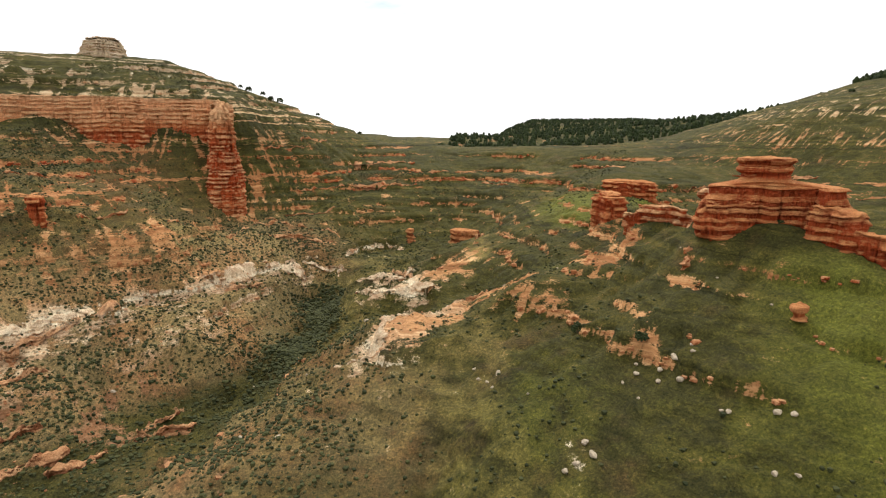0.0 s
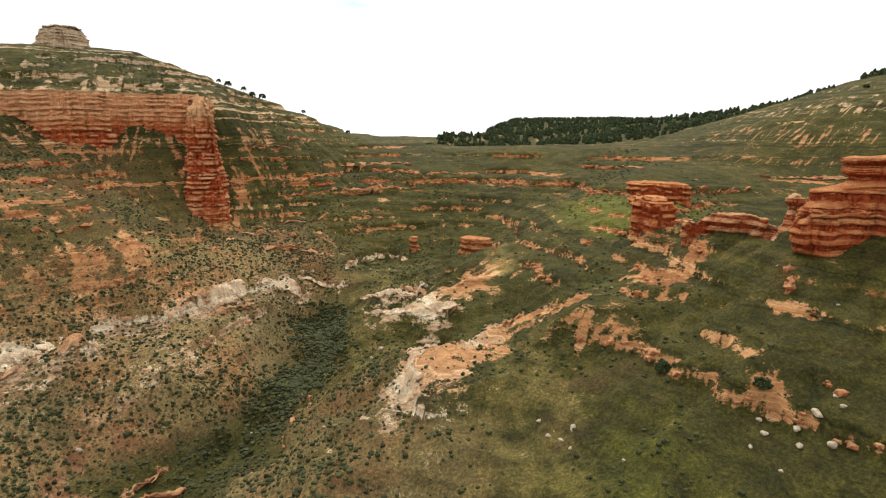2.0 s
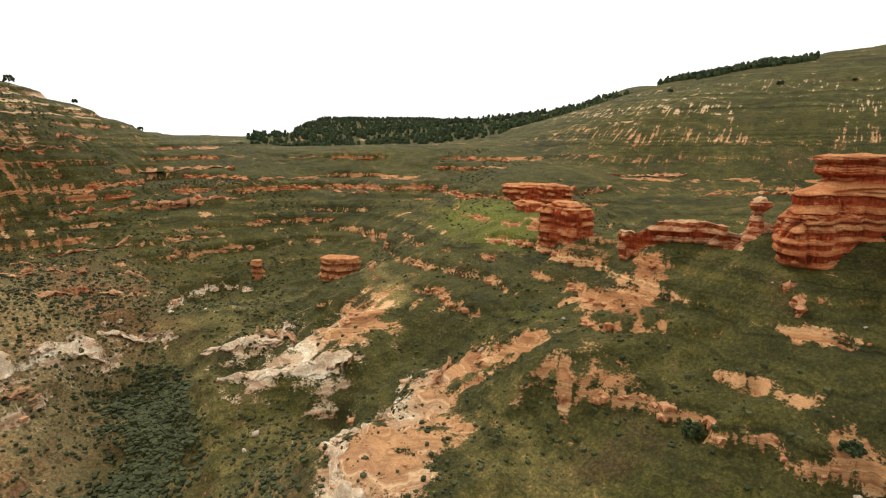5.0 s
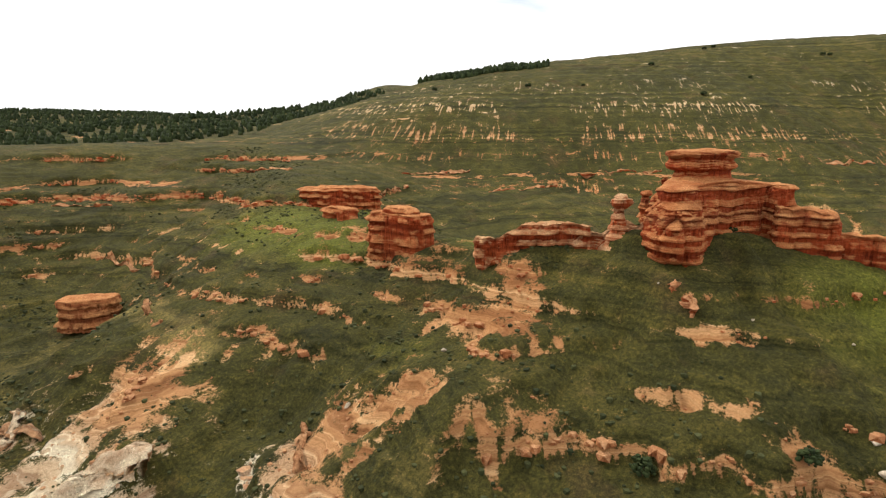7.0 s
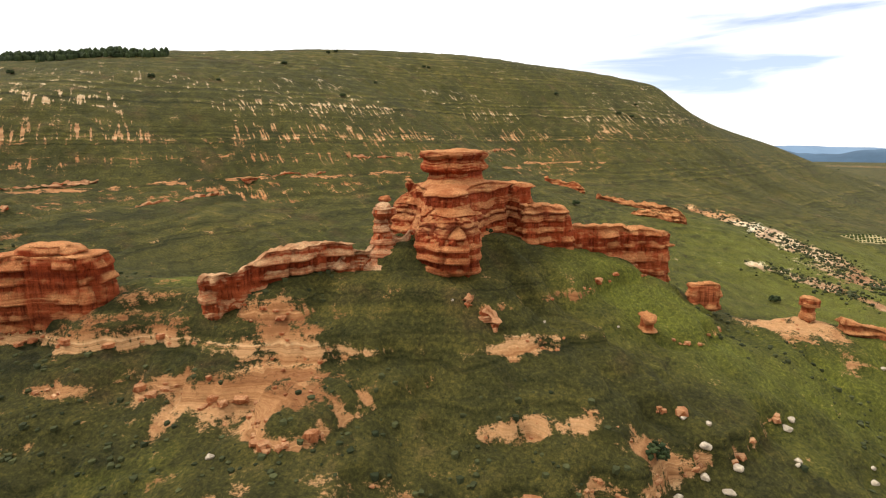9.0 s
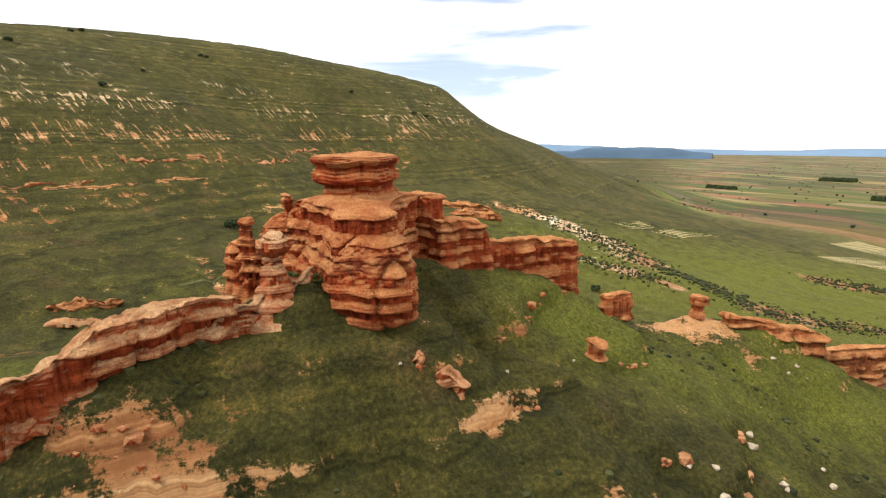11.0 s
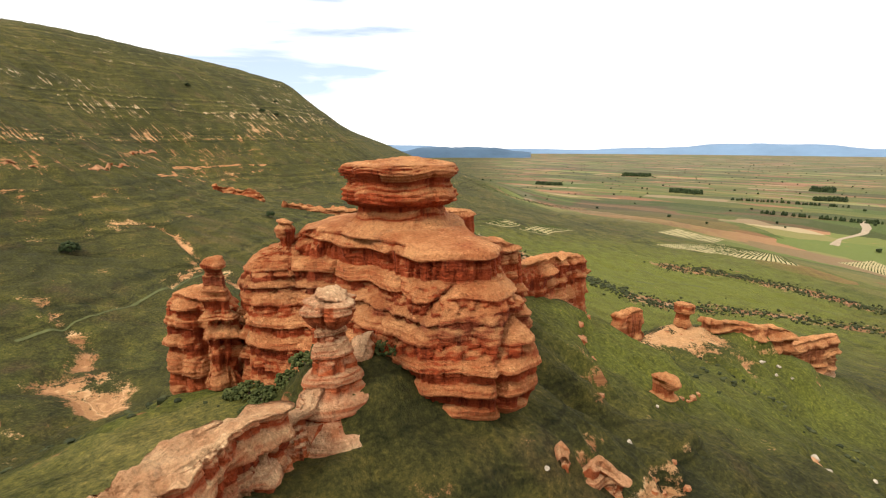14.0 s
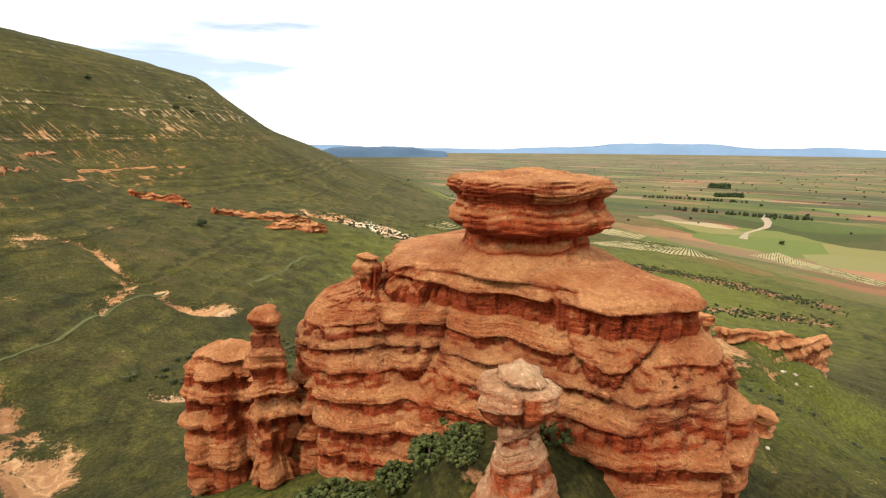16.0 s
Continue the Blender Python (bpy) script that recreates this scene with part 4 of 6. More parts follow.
def layered_rock(name, outline, z0, z1, parent=None, mat=None, gap=0.3, batter=0.06, bed=0.4, rough=0.3, dome=0.35, lip=0.25, seed=1, cove_size=3.2, profile=None, top_line=None, label="", lam=0.22, levels_at=None, ragged=1.0):
    """A rock of horizontal beds over an outline. profile: how far it stands out, from foot to top; top_line: its height along the outline's own x or y; levels_at: outlines for several heights."""
    def facing(c):
        t = np.roll(c, -2, 0) - np.roll(c, 2, 0)
        t /= np.maximum(np.hypot(t[:, 0], t[:, 1]), 1e-6)[:, None]
        nrm = np.stack([t[:, 1], -t[:, 0]], 1)
        for _ in range(3):
            nrm = (np.roll(nrm, 1, 0) + 2 * nrm + np.roll(nrm, -1, 0)) / 4
        return nrm / np.hypot(nrm[:, 0], nrm[:, 1])[:, None]

    c = closed_curve(outline, gap)
    area = 0.5 * np.sum(c[:, 0] * np.roll(c[:, 1], -1) - np.roll(c[:, 0], -1) * c[:, 1])
    if area < 0:
        c = c[::-1].copy()
    nrm = facing(c)
    if top_line is not None:
        plain_top = top_line

        def top_line(px, py):
            return plain_top(px, py) + 0.7 * rough * vn2(px / 1.6, py / 1.6, seed + 70) + 0.3 * rough * vn2(px / 0.5, py / 0.5, seed + 71)
    top = np.full(len(c), float(z1)) if top_line is None else top_line(c[:, 0], c[:, 1])
    levels = max(6, int((z1 - z0) / (gap * 0.62)))
    f = np.linspace(0, 1, levels)
    zz = z0 + (top[None, :] - z0) * f[:, None]
    x, y = np.broadcast_to(c[:, 0], zz.shape), np.broadcast_to(c[:, 1], zz.shape)
    wide = nrm
    if levels_at is not None:
        heights = np.array([q[0] for q in levels_at], float)
        steps = [max(2, int(math.dist(outline[k], outline[(k + 1) % len(outline)]) / gap)) for k in range(len(outline))]
        rings = np.stack([closed_curve(q[1], gap, steps) for q in levels_at])
        if area < 0:
            rings = rings[:, ::-1]
        k = np.clip(np.searchsorted(heights, zz[:, 0]) - 1, 0, len(heights) - 2)
        w = np.clip((zz[:, 0] - heights[k]) / (heights[k + 1] - heights[k]), 0, 1)[:, None, None]
        shape = rings[k] * (1 - w) + rings[k + 1] * w
        x, y, c = shape[..., 0], shape[..., 1], shape[-1]
        wide, nrm = np.stack([facing(q) for q in shape]), facing(c)
    zw = zz + 0.34 * vn2(x / 5, y / 5, 511) + 0.15 * vn2(x / 1.5, y / 1.5, 512)
    block = hashed(np.floor(x / 0.9 + 0.8 * vn2(x / 2, y / 2, 61)), np.floor(y / 0.9 + 0.8 * vn2(x / 2, y / 2, 62)), np.floor(zw / 1.1), seed)
    broken = ragged * (1.5 * vn3(x / 2.3, y / 2.3, zz / 2.0, seed + 21) + 0.45 * vn3(x / 0.6, y / 0.6, zz / 0.9, seed + 22) + 0.5 * (block - 0.5))
    s, laminae, proud = strata(zw, broken)
    off = -batter * (zz - z0) + 1.5 * bed * s + lam * bed * laminae * np.clip(1.0 + 1.5 * vn3(x / 1.8, y / 1.8, zz / 1.2, seed + 23), 0, 2)
    cove = 1 - np.abs(vn3(x / cove_size, y / cove_size, zz / (3 * cove_size), seed + 41))
    off = off + 1.9 * rough * (cove - 0.62)
    off = off + 1.5 * rough * vn3(x / 4.2, y / 4.2, zz / 9, seed) + 0.6 * rough * fbm3(x / 1.1, y / 1.1, zz / 0.7, seed + 3, 5)
    flutes = 1 - np.abs(vn2(x * 1.6 + y * 0.4, y * 1.6 - x * 0.4, seed + 5))
    off = off - 0.95 * rough * (flutes ** 4) * (1 - proud) - 0.5 * rough * (1 - np.abs(vn2(x * 3.4 - y * 0.8, y * 3.4 + x * 0.8, seed + 6))) ** 4 * (1 - proud)
    joints = 1 - np.abs(vn3(x / 2.6, y / 2.6, zz / 14, seed + 31))
    off = off - 1.6 * rough * joints ** 14 * (1 - smooth(0.75, 0.95, f))[:, None]
    off = off + 0.12 * rough * vn3(x / 0.42, y / 0.42, zz / 0.30, seed + 51) + 0.07 * rough * vn3(x / 0.2, y / 0.2, zz / 0.16, seed + 52)
    if profile is not None:
        off = off + np.interp(f, np.linspace(0, 1, len(profile)), profile)[:, None]
    off = off - lip * smooth(0.86, 1.0, f)[:, None] ** 2
    if levels_at is not None:
        off = off * (1 - 0.85 * smooth(0.95, 0.975, f))[:, None]
    ring = np.stack([x + wide[..., 0] * off, y + wide[..., 1] * off, zz], -1)
    mid = c.mean(0)
    rows = [ring]
    r = np.hypot(*(c - mid).T).mean()
    inner = max(4, int(r / (gap * 1.6)))
    last = ring[-1]
    for k in range(1, inner + 1):
        q = 1 - k / (inner + 0.6)
        even = max(0.0, 1 - 3.5 * (1 - q))
        px = mid[0] + (last[:, 0] * even + (c[:, 0] - nrm[:, 0] * batter * (z1 - z0)) * (1 - even) - mid[0]) * q
        py = mid[1] + (last[:, 1] * even + (c[:, 1] - nrm[:, 1] * batter * (z1 - z0)) * (1 - even) - mid[1]) * q
        pz = last[:, 2] * q + last[:, 2].mean() * (1 - q) if top_line is None else top_line(px, py)
        rise = min(1.0, (1 - q) * 3.0)
        rows.append(np.stack([px, py, pz + dome * (1 - q) ** 0.8 + rise * rough * (fbm2(px / 1.4, py / 1.4, seed + 7) + 0.35 * fbm2(px / 0.4, py / 0.4, seed + 8, 2))], -1)[None])
    v = np.concatenate(rows)
    m, n = v.shape[:2]
    idx = np.arange(m * n).reshape(m, n)
    a, b = idx[:-1], idx[1:]
    quads = np.stack([a, np.roll(a, -1, 1), np.roll(b, -1, 1), b], -1).reshape(-1, 4)
    verts = np.concatenate([v.reshape(-1, 3), [v[-1].mean(0)], [v[0].mean(0)]])
    e = m * n
    tip = np.stack([idx[-1], np.roll(idx[-1], -1), np.full(n, e), np.full(n, e)], -1)
    foot = np.stack([np.roll(idx[0], -1), idx[0], np.full(n, e + 1), np.full(n, e + 1)], -1)
    me = bpy.data.meshes.new(name)
    origin = np.array([mid[0], mid[1], z0]) if parent is None else np.array(parent.location)
    tris = [tuple(q[:3]) for q in np.concatenate([tip, foot])]
    me.from_pydata((verts - origin).tolist(), [], [tuple(q) for q in quads.tolist()] + tris)
    me.polygons.foreach_set("use_smooth", np.ones(len(me.polygons), bool))
    hard = me.attributes.new("hard", "FLOAT", "POINT")
    hv = np.full(len(verts), 1.0, np.float32)
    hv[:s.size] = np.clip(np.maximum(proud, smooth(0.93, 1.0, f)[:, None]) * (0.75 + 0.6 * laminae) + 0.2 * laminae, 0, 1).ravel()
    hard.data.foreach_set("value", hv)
    me.materials.append(mat or M_ROCK)
    ob = new(name, me)
    if parent is None:
        ob.location = origin
    else:
        ob.parent = parent
    if label:
        tagged(ob, label=label)
    return ob


# the great butte with its cap, tiers and turrets
butte = thing("sandstone_butte", (50, 86, 134), "tall red layered sandstone butte with an overhanging cap", "rock formation")
CAP = [(45.9, 86.7), (46.3, 85.4), (47.9, 84.0), (50.3, 82.8), (52.4, 83.2), (53.6, 85.0), (53.3, 87.4), (52.0, 89.0), (50.2, 90.1), (47.9, 90.0), (46.5, 88.6)]
NECK = [(46.5, 86.7), (46.9, 85.6), (48.3, 84.5), (50.4, 83.4), (52.2, 83.8), (53.1, 85.2), (52.8, 87.1), (51.6, 88.5), (50.1, 89.4), (48.3, 89.2), (47.1, 88.2)]
# outlines of the body from foot to shoulder
BODY = [
    (130.5, [(42.6, 86.2), (43.4, 84.2), (46.8, 84.2), (51.8, 82.2), (56.4, 76.6), (60, 78.6), (61, 86), (60.4, 92), (57.6, 95), (54.6, 94.6), (51.2, 93), (47.8, 91.8), (45, 90.8), (43.2, 88.6)]),
    (135, [(41.4, 86.2), (42.6, 84), (46.6, 84), (51.8, 82.2), (56.4, 76.5), (60, 78.5), (61, 86), (60.3, 92), (57.5, 95), (54.5, 94.6), (51.2, 93), (47.8, 91.8), (44.9, 91), (42.4, 89)]),
    (136.7, [(40.1, 86.5), (41.3, 84), (46.2, 83.7), (51.8, 82.1), (56.4, 76.4), (60, 78.5), (60.9, 86), (60.2, 92), (57.3, 94.9), (54.5, 94.5), (51.2, 92.9), (47.8, 91.8), (44.8, 91.2), (41.6, 89.3)]),
    (139.2, [(39.9, 86.4), (41.2, 84), (46.2, 83.7), (51.8, 82.1), (56.2, 76.6), (59.8, 78.8), (60.7, 86), (60, 91.8), (57, 94.6), (54.6, 94.4), (51.2, 92.6), (47.8, 91.6), (44.7, 91.3), (41.6, 89.6)]),
    (141.5, [(40.8, 86.2), (41.9, 84.3), (46.4, 83.8), (51.8, 82.1), (56, 77), (59.4, 79), (60.3, 86), (59.4, 91.4), (57, 94), (54.9, 94), (51.6, 91.6), (48.2, 90.5), (44.9, 90.6), (42.2, 89.1)]),
    (142.7, [(42, 86.7), (43.1, 85), (46.8, 84.2), (51.9, 82.2), (56, 77.8), (58.8, 79.8), (59.7, 86), (58.4, 90.8), (56.2, 93.2), (54, 93), (51, 91.2), (48, 90.5), (45.4, 90), (43.5, 88.8)]),
    (143.9, [(42.1, 86.8), (43.3, 85.1), (46.9, 84.2), (51.8, 81.9), (56, 78), (58.6, 80), (58.6, 86), (56.8, 89.4), (53.9, 91.7), (52.6, 91.5), (50.7, 91.1), (47.6, 90.6), (45.3, 90.1), (43.4, 88.8)]),
    (144.4, [(42.5, 86.8), (43.7, 85.4), (47.2, 84.6), (51.8, 82.1), (55.6, 78.8), (58.2, 80.5), (58.25, 86), (56.45, 89.05), (53.55, 91.35), (52.425, 91.15), (50.6, 90.6), (47.8, 90.2), (45.7, 89.7), (44, 88.6)]),
    (144.95, [(45.6, 86.7), (46.3, 85), (47.8, 83.6), (50.3, 82.4), (52.4, 82.4), (54.2, 83.6), (54.8, 85.6), (54, 88), (52.6, 89.2), (51.5, 89.6), (50.2, 89.8), (48.6, 89.7), (47.2, 89.2), (46.2, 88.2)]),
]
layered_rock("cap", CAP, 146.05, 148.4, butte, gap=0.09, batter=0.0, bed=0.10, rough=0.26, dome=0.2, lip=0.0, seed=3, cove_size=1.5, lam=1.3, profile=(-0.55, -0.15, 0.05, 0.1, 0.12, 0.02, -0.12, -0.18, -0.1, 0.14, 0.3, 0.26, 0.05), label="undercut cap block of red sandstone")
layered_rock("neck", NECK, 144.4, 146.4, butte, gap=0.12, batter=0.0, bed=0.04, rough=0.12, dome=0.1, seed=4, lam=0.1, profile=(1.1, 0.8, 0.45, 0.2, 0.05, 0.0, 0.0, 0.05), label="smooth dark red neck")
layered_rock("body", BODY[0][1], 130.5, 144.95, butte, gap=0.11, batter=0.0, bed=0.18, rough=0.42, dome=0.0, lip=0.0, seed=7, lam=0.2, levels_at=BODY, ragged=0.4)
layered_rock("turret_block", [(58.6, 95.4), (59.6, 94.0), (61.0, 93.9), (62.6, 95.0), (63.2, 96.8), (61.6, 98.2), (59.6, 97.4)], 129.5, 139.5, butte, gap=0.13, batter=0.03, bed=0.22, rough=0.35, dome=0.35, seed=8, lam=0.35)
layered_rock("turret_buttress", [(56.2, 95.4), (56.8, 94.2), (58.4, 94.1), (59.2, 95.2), (59.0, 96.8), (57.8, 97.5), (56.6, 96.7)], 129.5, 139.0, butte, gap=0.13, batter=0.04, bed=0.24, rough=0.38, dome=0.4, lip=0.5, seed=19, profile=(0.5, 0.2, 0.1, 0.0, 0.1, -0.1, 0.1, 0.1, -0.25))
layered_rock("turret", [(56.95, 95.5), (57.2, 95.05), (57.8, 95.0), (58.2, 95.4), (58.15, 96.1), (57.7, 96.35), (57.15, 96.2)], 138.6, 142.45, butte, gap=0.09, batter=0.0, bed=0.12, rough=0.36, dome=0.15, lip=0.15, seed=9, cove_size=1.0, lam=0.5, profile=(0.35, 0.0, -0.08, 0.1, 0.0, 0.18, -0.05, 0.12, -0.15, 0.02, -0.05), label="thin knobbly sandstone pillar")
layered_rock("balanced_rock", oval(54.3, 92.3, 0.85, 0.7, 30, 8), 141.6, 144.7, butte, gap=0.09, batter=0.0, bed=0.08, rough=0.26, dome=0.2, lip=0.25, seed=29, cove_size=1.0, profile=(0.5, 0.3, 0.1, -0.1, -0.15, 0.0, 0.1, 0.0), label="rounded block perched on a tier")
layered_rock("knob_stem", [(43.7, 94.2), (44.0, 93.3), (44.9, 93.1), (45.5, 93.9), (45.2, 94.9), (44.4, 95.1)], 135.6, 141.6, butte, mat=M_SPUR, gap=0.1, batter=0.0, bed=0.02, rough=0.34, dome=0.1, seed=10, cove_size=1.8, lam=0.0, profile=(1.9, 1.6, 1.25, 0.9, 0.6, 0.35, 0.15, 0.0, -0.15, -0.25, -0.1), label="crumbling pale pillar below the knob")
layered_rock("knob", [(43.3, 94.4), (43.6, 93.5), (44.4, 93.0), (45.3, 93.3), (45.6, 94.1), (45.0, 95.0), (44.0, 95.2)], 141.2, 142.6, butte, mat=M_SPUR, gap=0.1, batter=0.0, bed=0.06, rough=0.42, dome=0.45, lip=0.55, seed=11, cove_size=1.2, profile=(-0.45, -0.1, 0.1, 0.12, 0.0, -0.15), label="pale lichened knob of rock")
layered_rock("spur", ribbon([(46.6, 91.4), (45.2, 93.2), (44.4, 94.8), (43.4, 96.6), (42.2, 98.6)], [2.0, 1.3, 1.4, 1.2, 1.2]), 133.5, 139.2, butte, mat=M_SPUR, gap=0.12, batter=0.0, bed=0.07, rough=0.5, dome=0.3, seed=12, cove_size=1.8, profile=(0.9, 0.8, 0.7, 0.5, 0.3, 0.1, -0.1), top_line=lambda x, y: 138.7 - 0.18 * (y - 94) + 0.5 * vn2(y / 1.3, x / 2, 78))
layered_rock("south_tower", oval(55.6, 79.0, 2.4, 1.8, 30, 9), 139.5, 144.4, butte, gap=0.15, bed=0.32, rough=0.32, dome=0.25, lip=0.5, seed=13)
layered_rock("south_wing", ribbon([(53.6, 79.2), (54.6, 76), (55.4, 72.6)], [4.2, 4.2, 3.4]), 134.5, 141.4, butte, gap=0.15, bed=0.26, rough=0.35, dome=0.3, seed=14, top_line=lambda x, y: 141.3 + 0.12 * (y - 73))

wall_south = thing("sandstone_wall", (57, 66, 134), "long red layered sandstone wall on the grassy ridge", "rock formation")
layered_rock("wall_body", ribbon([(54.8, 73.0), (55.6, 69), (57.2, 64), (58.6, 58.4)], [2.4, 2.8, 3.4, 2.6]), 129.0, 139.2, wall_south, gap=0.18, batter=0.05, bed=0.38, rough=0.35, dome=0.3, seed=15, top_line=lambda x, y: 137.9 + 0.09 * (y - 58))

wall_north = thing("sandstone_wall", (40, 103, 134), "weathered orange sandstone wall along the grassy ridge", "rock formation")
layered_rock("wall_body", ribbon([(42.6, 97.8), (41.4, 100.6), (39.6, 103.6), (38.2, 107.4), (37.0, 110.8)], [0.9, 1.7, 1.5, 1.6, 2.6]), 130.5, 138.9, wall_north, mat=M_WALL, gap=0.13, batter=-0.03, bed=0.22, rough=0.45, dome=0.2, seed=16, top_line=lambda x, y: 139.1 + 0.35 * vn2(y / 1.9, x / 3, 77) - 2.6 * smooth(104, 109.5, y), profile=(-0.3, -0.3, -0.2, -0.1, 0.1, 0.15))

def outcrop(name, outline, z0, z1, label, seed, gap=0.2, **kw):
    ob = layered_rock(name, outline, z0, z1, None, gap=gap, seed=seed, **kw)
    return tagged(ob, label, "rock formation")


outcrop("sandstone_block", ribbon([(37.6, 121.6), (38.4, 126), (38.2, 131.6)], [4.6, 6.0, 5.2]), 131.0, 138.6, "square red sandstone block with ledges on a green spur", 21, bed=0.35, rough=0.4)
outcrop("sandstone_slab", ribbon([(38.0, 124), (38.4, 129)], [3.4, 3.6]), 138.0, 139.4, "flat slab of red sandstone on a block", 22, gap=0.25, bed=0.3, rough=0.3)
outcrop("sandstone_block", ribbon([(45.0, 146.6), (44.8, 150), (45.2, 153.8)], [4.2, 4.6, 4.0]), 131.0, 136.9, "low red sandstone block beside a grassy saddle", 23, bed=0.35, rough=0.4)
outcrop("sandstone_wall", ribbon([(58.4, 153.6), (55, 158), (51.5, 163), (48.6, 167.4)], [4.0, 6.0, 6.0, 3.0]), 133.0, 139.6, "wide red sandstone ledge at the end of a spur", 24, bed=0.4, rough=0.4, dome=0.6)
outcrop("sandstone_pillar", oval(41.4, 136.5, 0.9, 0.9), 132.0, 135.4, "small free-standing red sandstone pillar", 25, gap=0.2, bed=0.2, rough=0.2)
chimney = thing("sandstone_chimney", (56.3, 41, 125), "short red sandstone chimney with a flat cap", "rock formation")
layered_rock("stem", oval(56.3, 41.0, 1.05, 0.95), 124.5, 128.9, chimney, gap=0.18, batter=0.02, bed=0.15, rough=0.2, dome=0.1, seed=26)
layered_rock("cap", oval(56.3, 41.0, 1.35, 1.2), 128.7, 129.7, chimney, gap=0.16, batter=0.0, bed=0.1, rough=0.2, dome=0.15, seed=27)
outcrop("sandstone_wall", ribbon([(55.4, 37.4), (53.4, 33.6), (50.8, 30.2), (48.9, 27)], [2.4, 3.2, 3.0, 2.2]), 119.0, 127.4, "red layered sandstone wall with a pale top", 28, gap=0.25, bed=0.42, rough=0.35, top_line=lambda x, y: 125.3 + 0.22 * (y - 28))
outcrop("sandstone_wall", ribbon([(50.5, 25), (49.5, 20), (48, 14)], [2.5, 3, 2]), 115.0, 122.3, "low red sandstone wall on a slope", 29, bed=0.35, rough=0.35)
outcrop("sandstone_block", ribbon([(55.0, 57), (54.6, 54.6), (54.4, 53)], [1.6, 2.0, 1.4]), 128.5, 131.8, "low pale-topped sandstone block in the grass", 30, gap=0.2, bed=0.25, rough=0.3)
outcrop("sandstone_pillar", oval(44.1, 65.6, 0.8, 0.6, 20, 7), 129.3, 131.2, "squat sandstone stump in the grass", 31, gap=0.1, batter=0.0, bed=0.1, rough=0.38, lip=0.2, cove_size=1.0, profile=(0.1, -0.15, -0.1, 0.1, 0.1))
outcrop("sandstone_fin", ribbon([(38.9, 85.2), (38.3, 84.8), (37.8, 84.2)], [0.5, 0.8, 0.4]), 132.4, 134.6, "small leaning orange fin of rock", 32, gap=0.09, batter=0.1, bed=0.08, rough=0.36, lip=0.35, cove_size=0.9, mat=M_PALE, top_line=lambda x, y: 134.4 - 0.9 * np.abs(x - 38.4))
outcrop("sandstone_fin", ribbon([(38.0, 83.4), (37.4, 82.8), (36.6, 82.0)], [0.5, 0.7, 0.4]), 131.6, 133.9, "small leaning orange fin of rock", 33, gap=0.09, batter=0.1, bed=0.08, rough=0.36, lip=0.35, cove_size=0.9, mat=M_PALE, top_line=lambda x, y: 133.6 - 0.9 * np.abs(x - 37.5))
outcrop("sandstone_pillar", oval(-10.8, 181, 1.6, 1.4), 115.5, 122.2, "tapering sandstone pillar with a flat hat", 34, bed=0.3, rough=0.3, profile=(0.9, 0.1, -0.1, 0.0, 0.6))
outcrop("sandstone_block", ribbon([(3.5, 172), (7, 169), (10, 167)], [4, 4.5, 3]), 118.5, 123.8, "pink sandstone block with an overhanging top slab", 35, bed=0.35, rough=0.35, profile=(0.3, 0, 0, 0.5))
for k, line in enumerate(([(207, 34), (206, 24), (203, 14), (198, 4)], [(183, 8), (188, 14), (190, 24)], [(222, 52), (219, 44), (216, 38)])):
    low = float(height(*np.array(line).T).min())
    outcrop("sandstone_ledge", ribbon(line, [2.0] + [4.0] * (len(line) - 2) + [2.0]), low - 3, low + 4.5, "red sandstone ledge at the foot of a green hill", 36 + 40 * k, gap=0.3, bed=0.5, rough=0.6, top_line=lambda x, y: height(x, y) + 1.7 + 1.2 * vn2(x / 5, y / 5, 88) + 0.4 * vn2(x, y, 89))
cliff = thing("sandstone_cliff", (-100, 182, 145), "high banded red and cream sandstone cliff", "cliff")
layered_rock("cliff_face", [(-190, 158), (-150, 163.5), (-133, 168), (-118, 177), (-107, 174.5), (-98, 179.0), (-91, 186), (-82, 187), (-76, 190), (-75, 202), (-85, 214), (-110, 214), (-190, 196)], 138.0, 164.0, cliff, M_CLIFF, gap=0.3, batter=0.05, bed=0.36, rough=0.6, cove_size=8, dome=0.5, seed=37)
layered_rock("buttress", ribbon([(-74, 190), (-71.5, 182), (-69.0, 175.4)], [10.5, 11.0, 9.5]), 122.5, 161.0, cliff, M_CLIFF, gap=0.25, batter=0.09, bed=0.32, rough=0.8, cove_size=5, dome=0.8, seed=38, profile=(0.8, 0.9, 0.7, 0.9, 0.4, 0.5, -0.2), top_line=lambda x, y: 162 - 0.55 * np.clip(183 - y, 0, 12))
outcrop("sandstone_pillar", oval(-88.5, 119.5, 2.2, 1.8), 132.0, 138.6, "round-headed sandstone stump on a scrubby slope", 39, bed=0.3, rough=0.35, profile=(0.4, -0.2, -0.2, 0.3))
outcrop("limestone_summit", oval(-137, 234, 8.5, 7, 20, 9), 179.0, 190.0, "pale limestone crag on the hill top", 40, gap=0.3, batter=0.0, bed=0.3, rough=0.8, dome=1.0, lip=1.2, mat=M_LIME, profile=(7, 4.5, 3.0, 1.6, 1.0, -0.2, -0.5, -1.4, -1.8, -2.2))

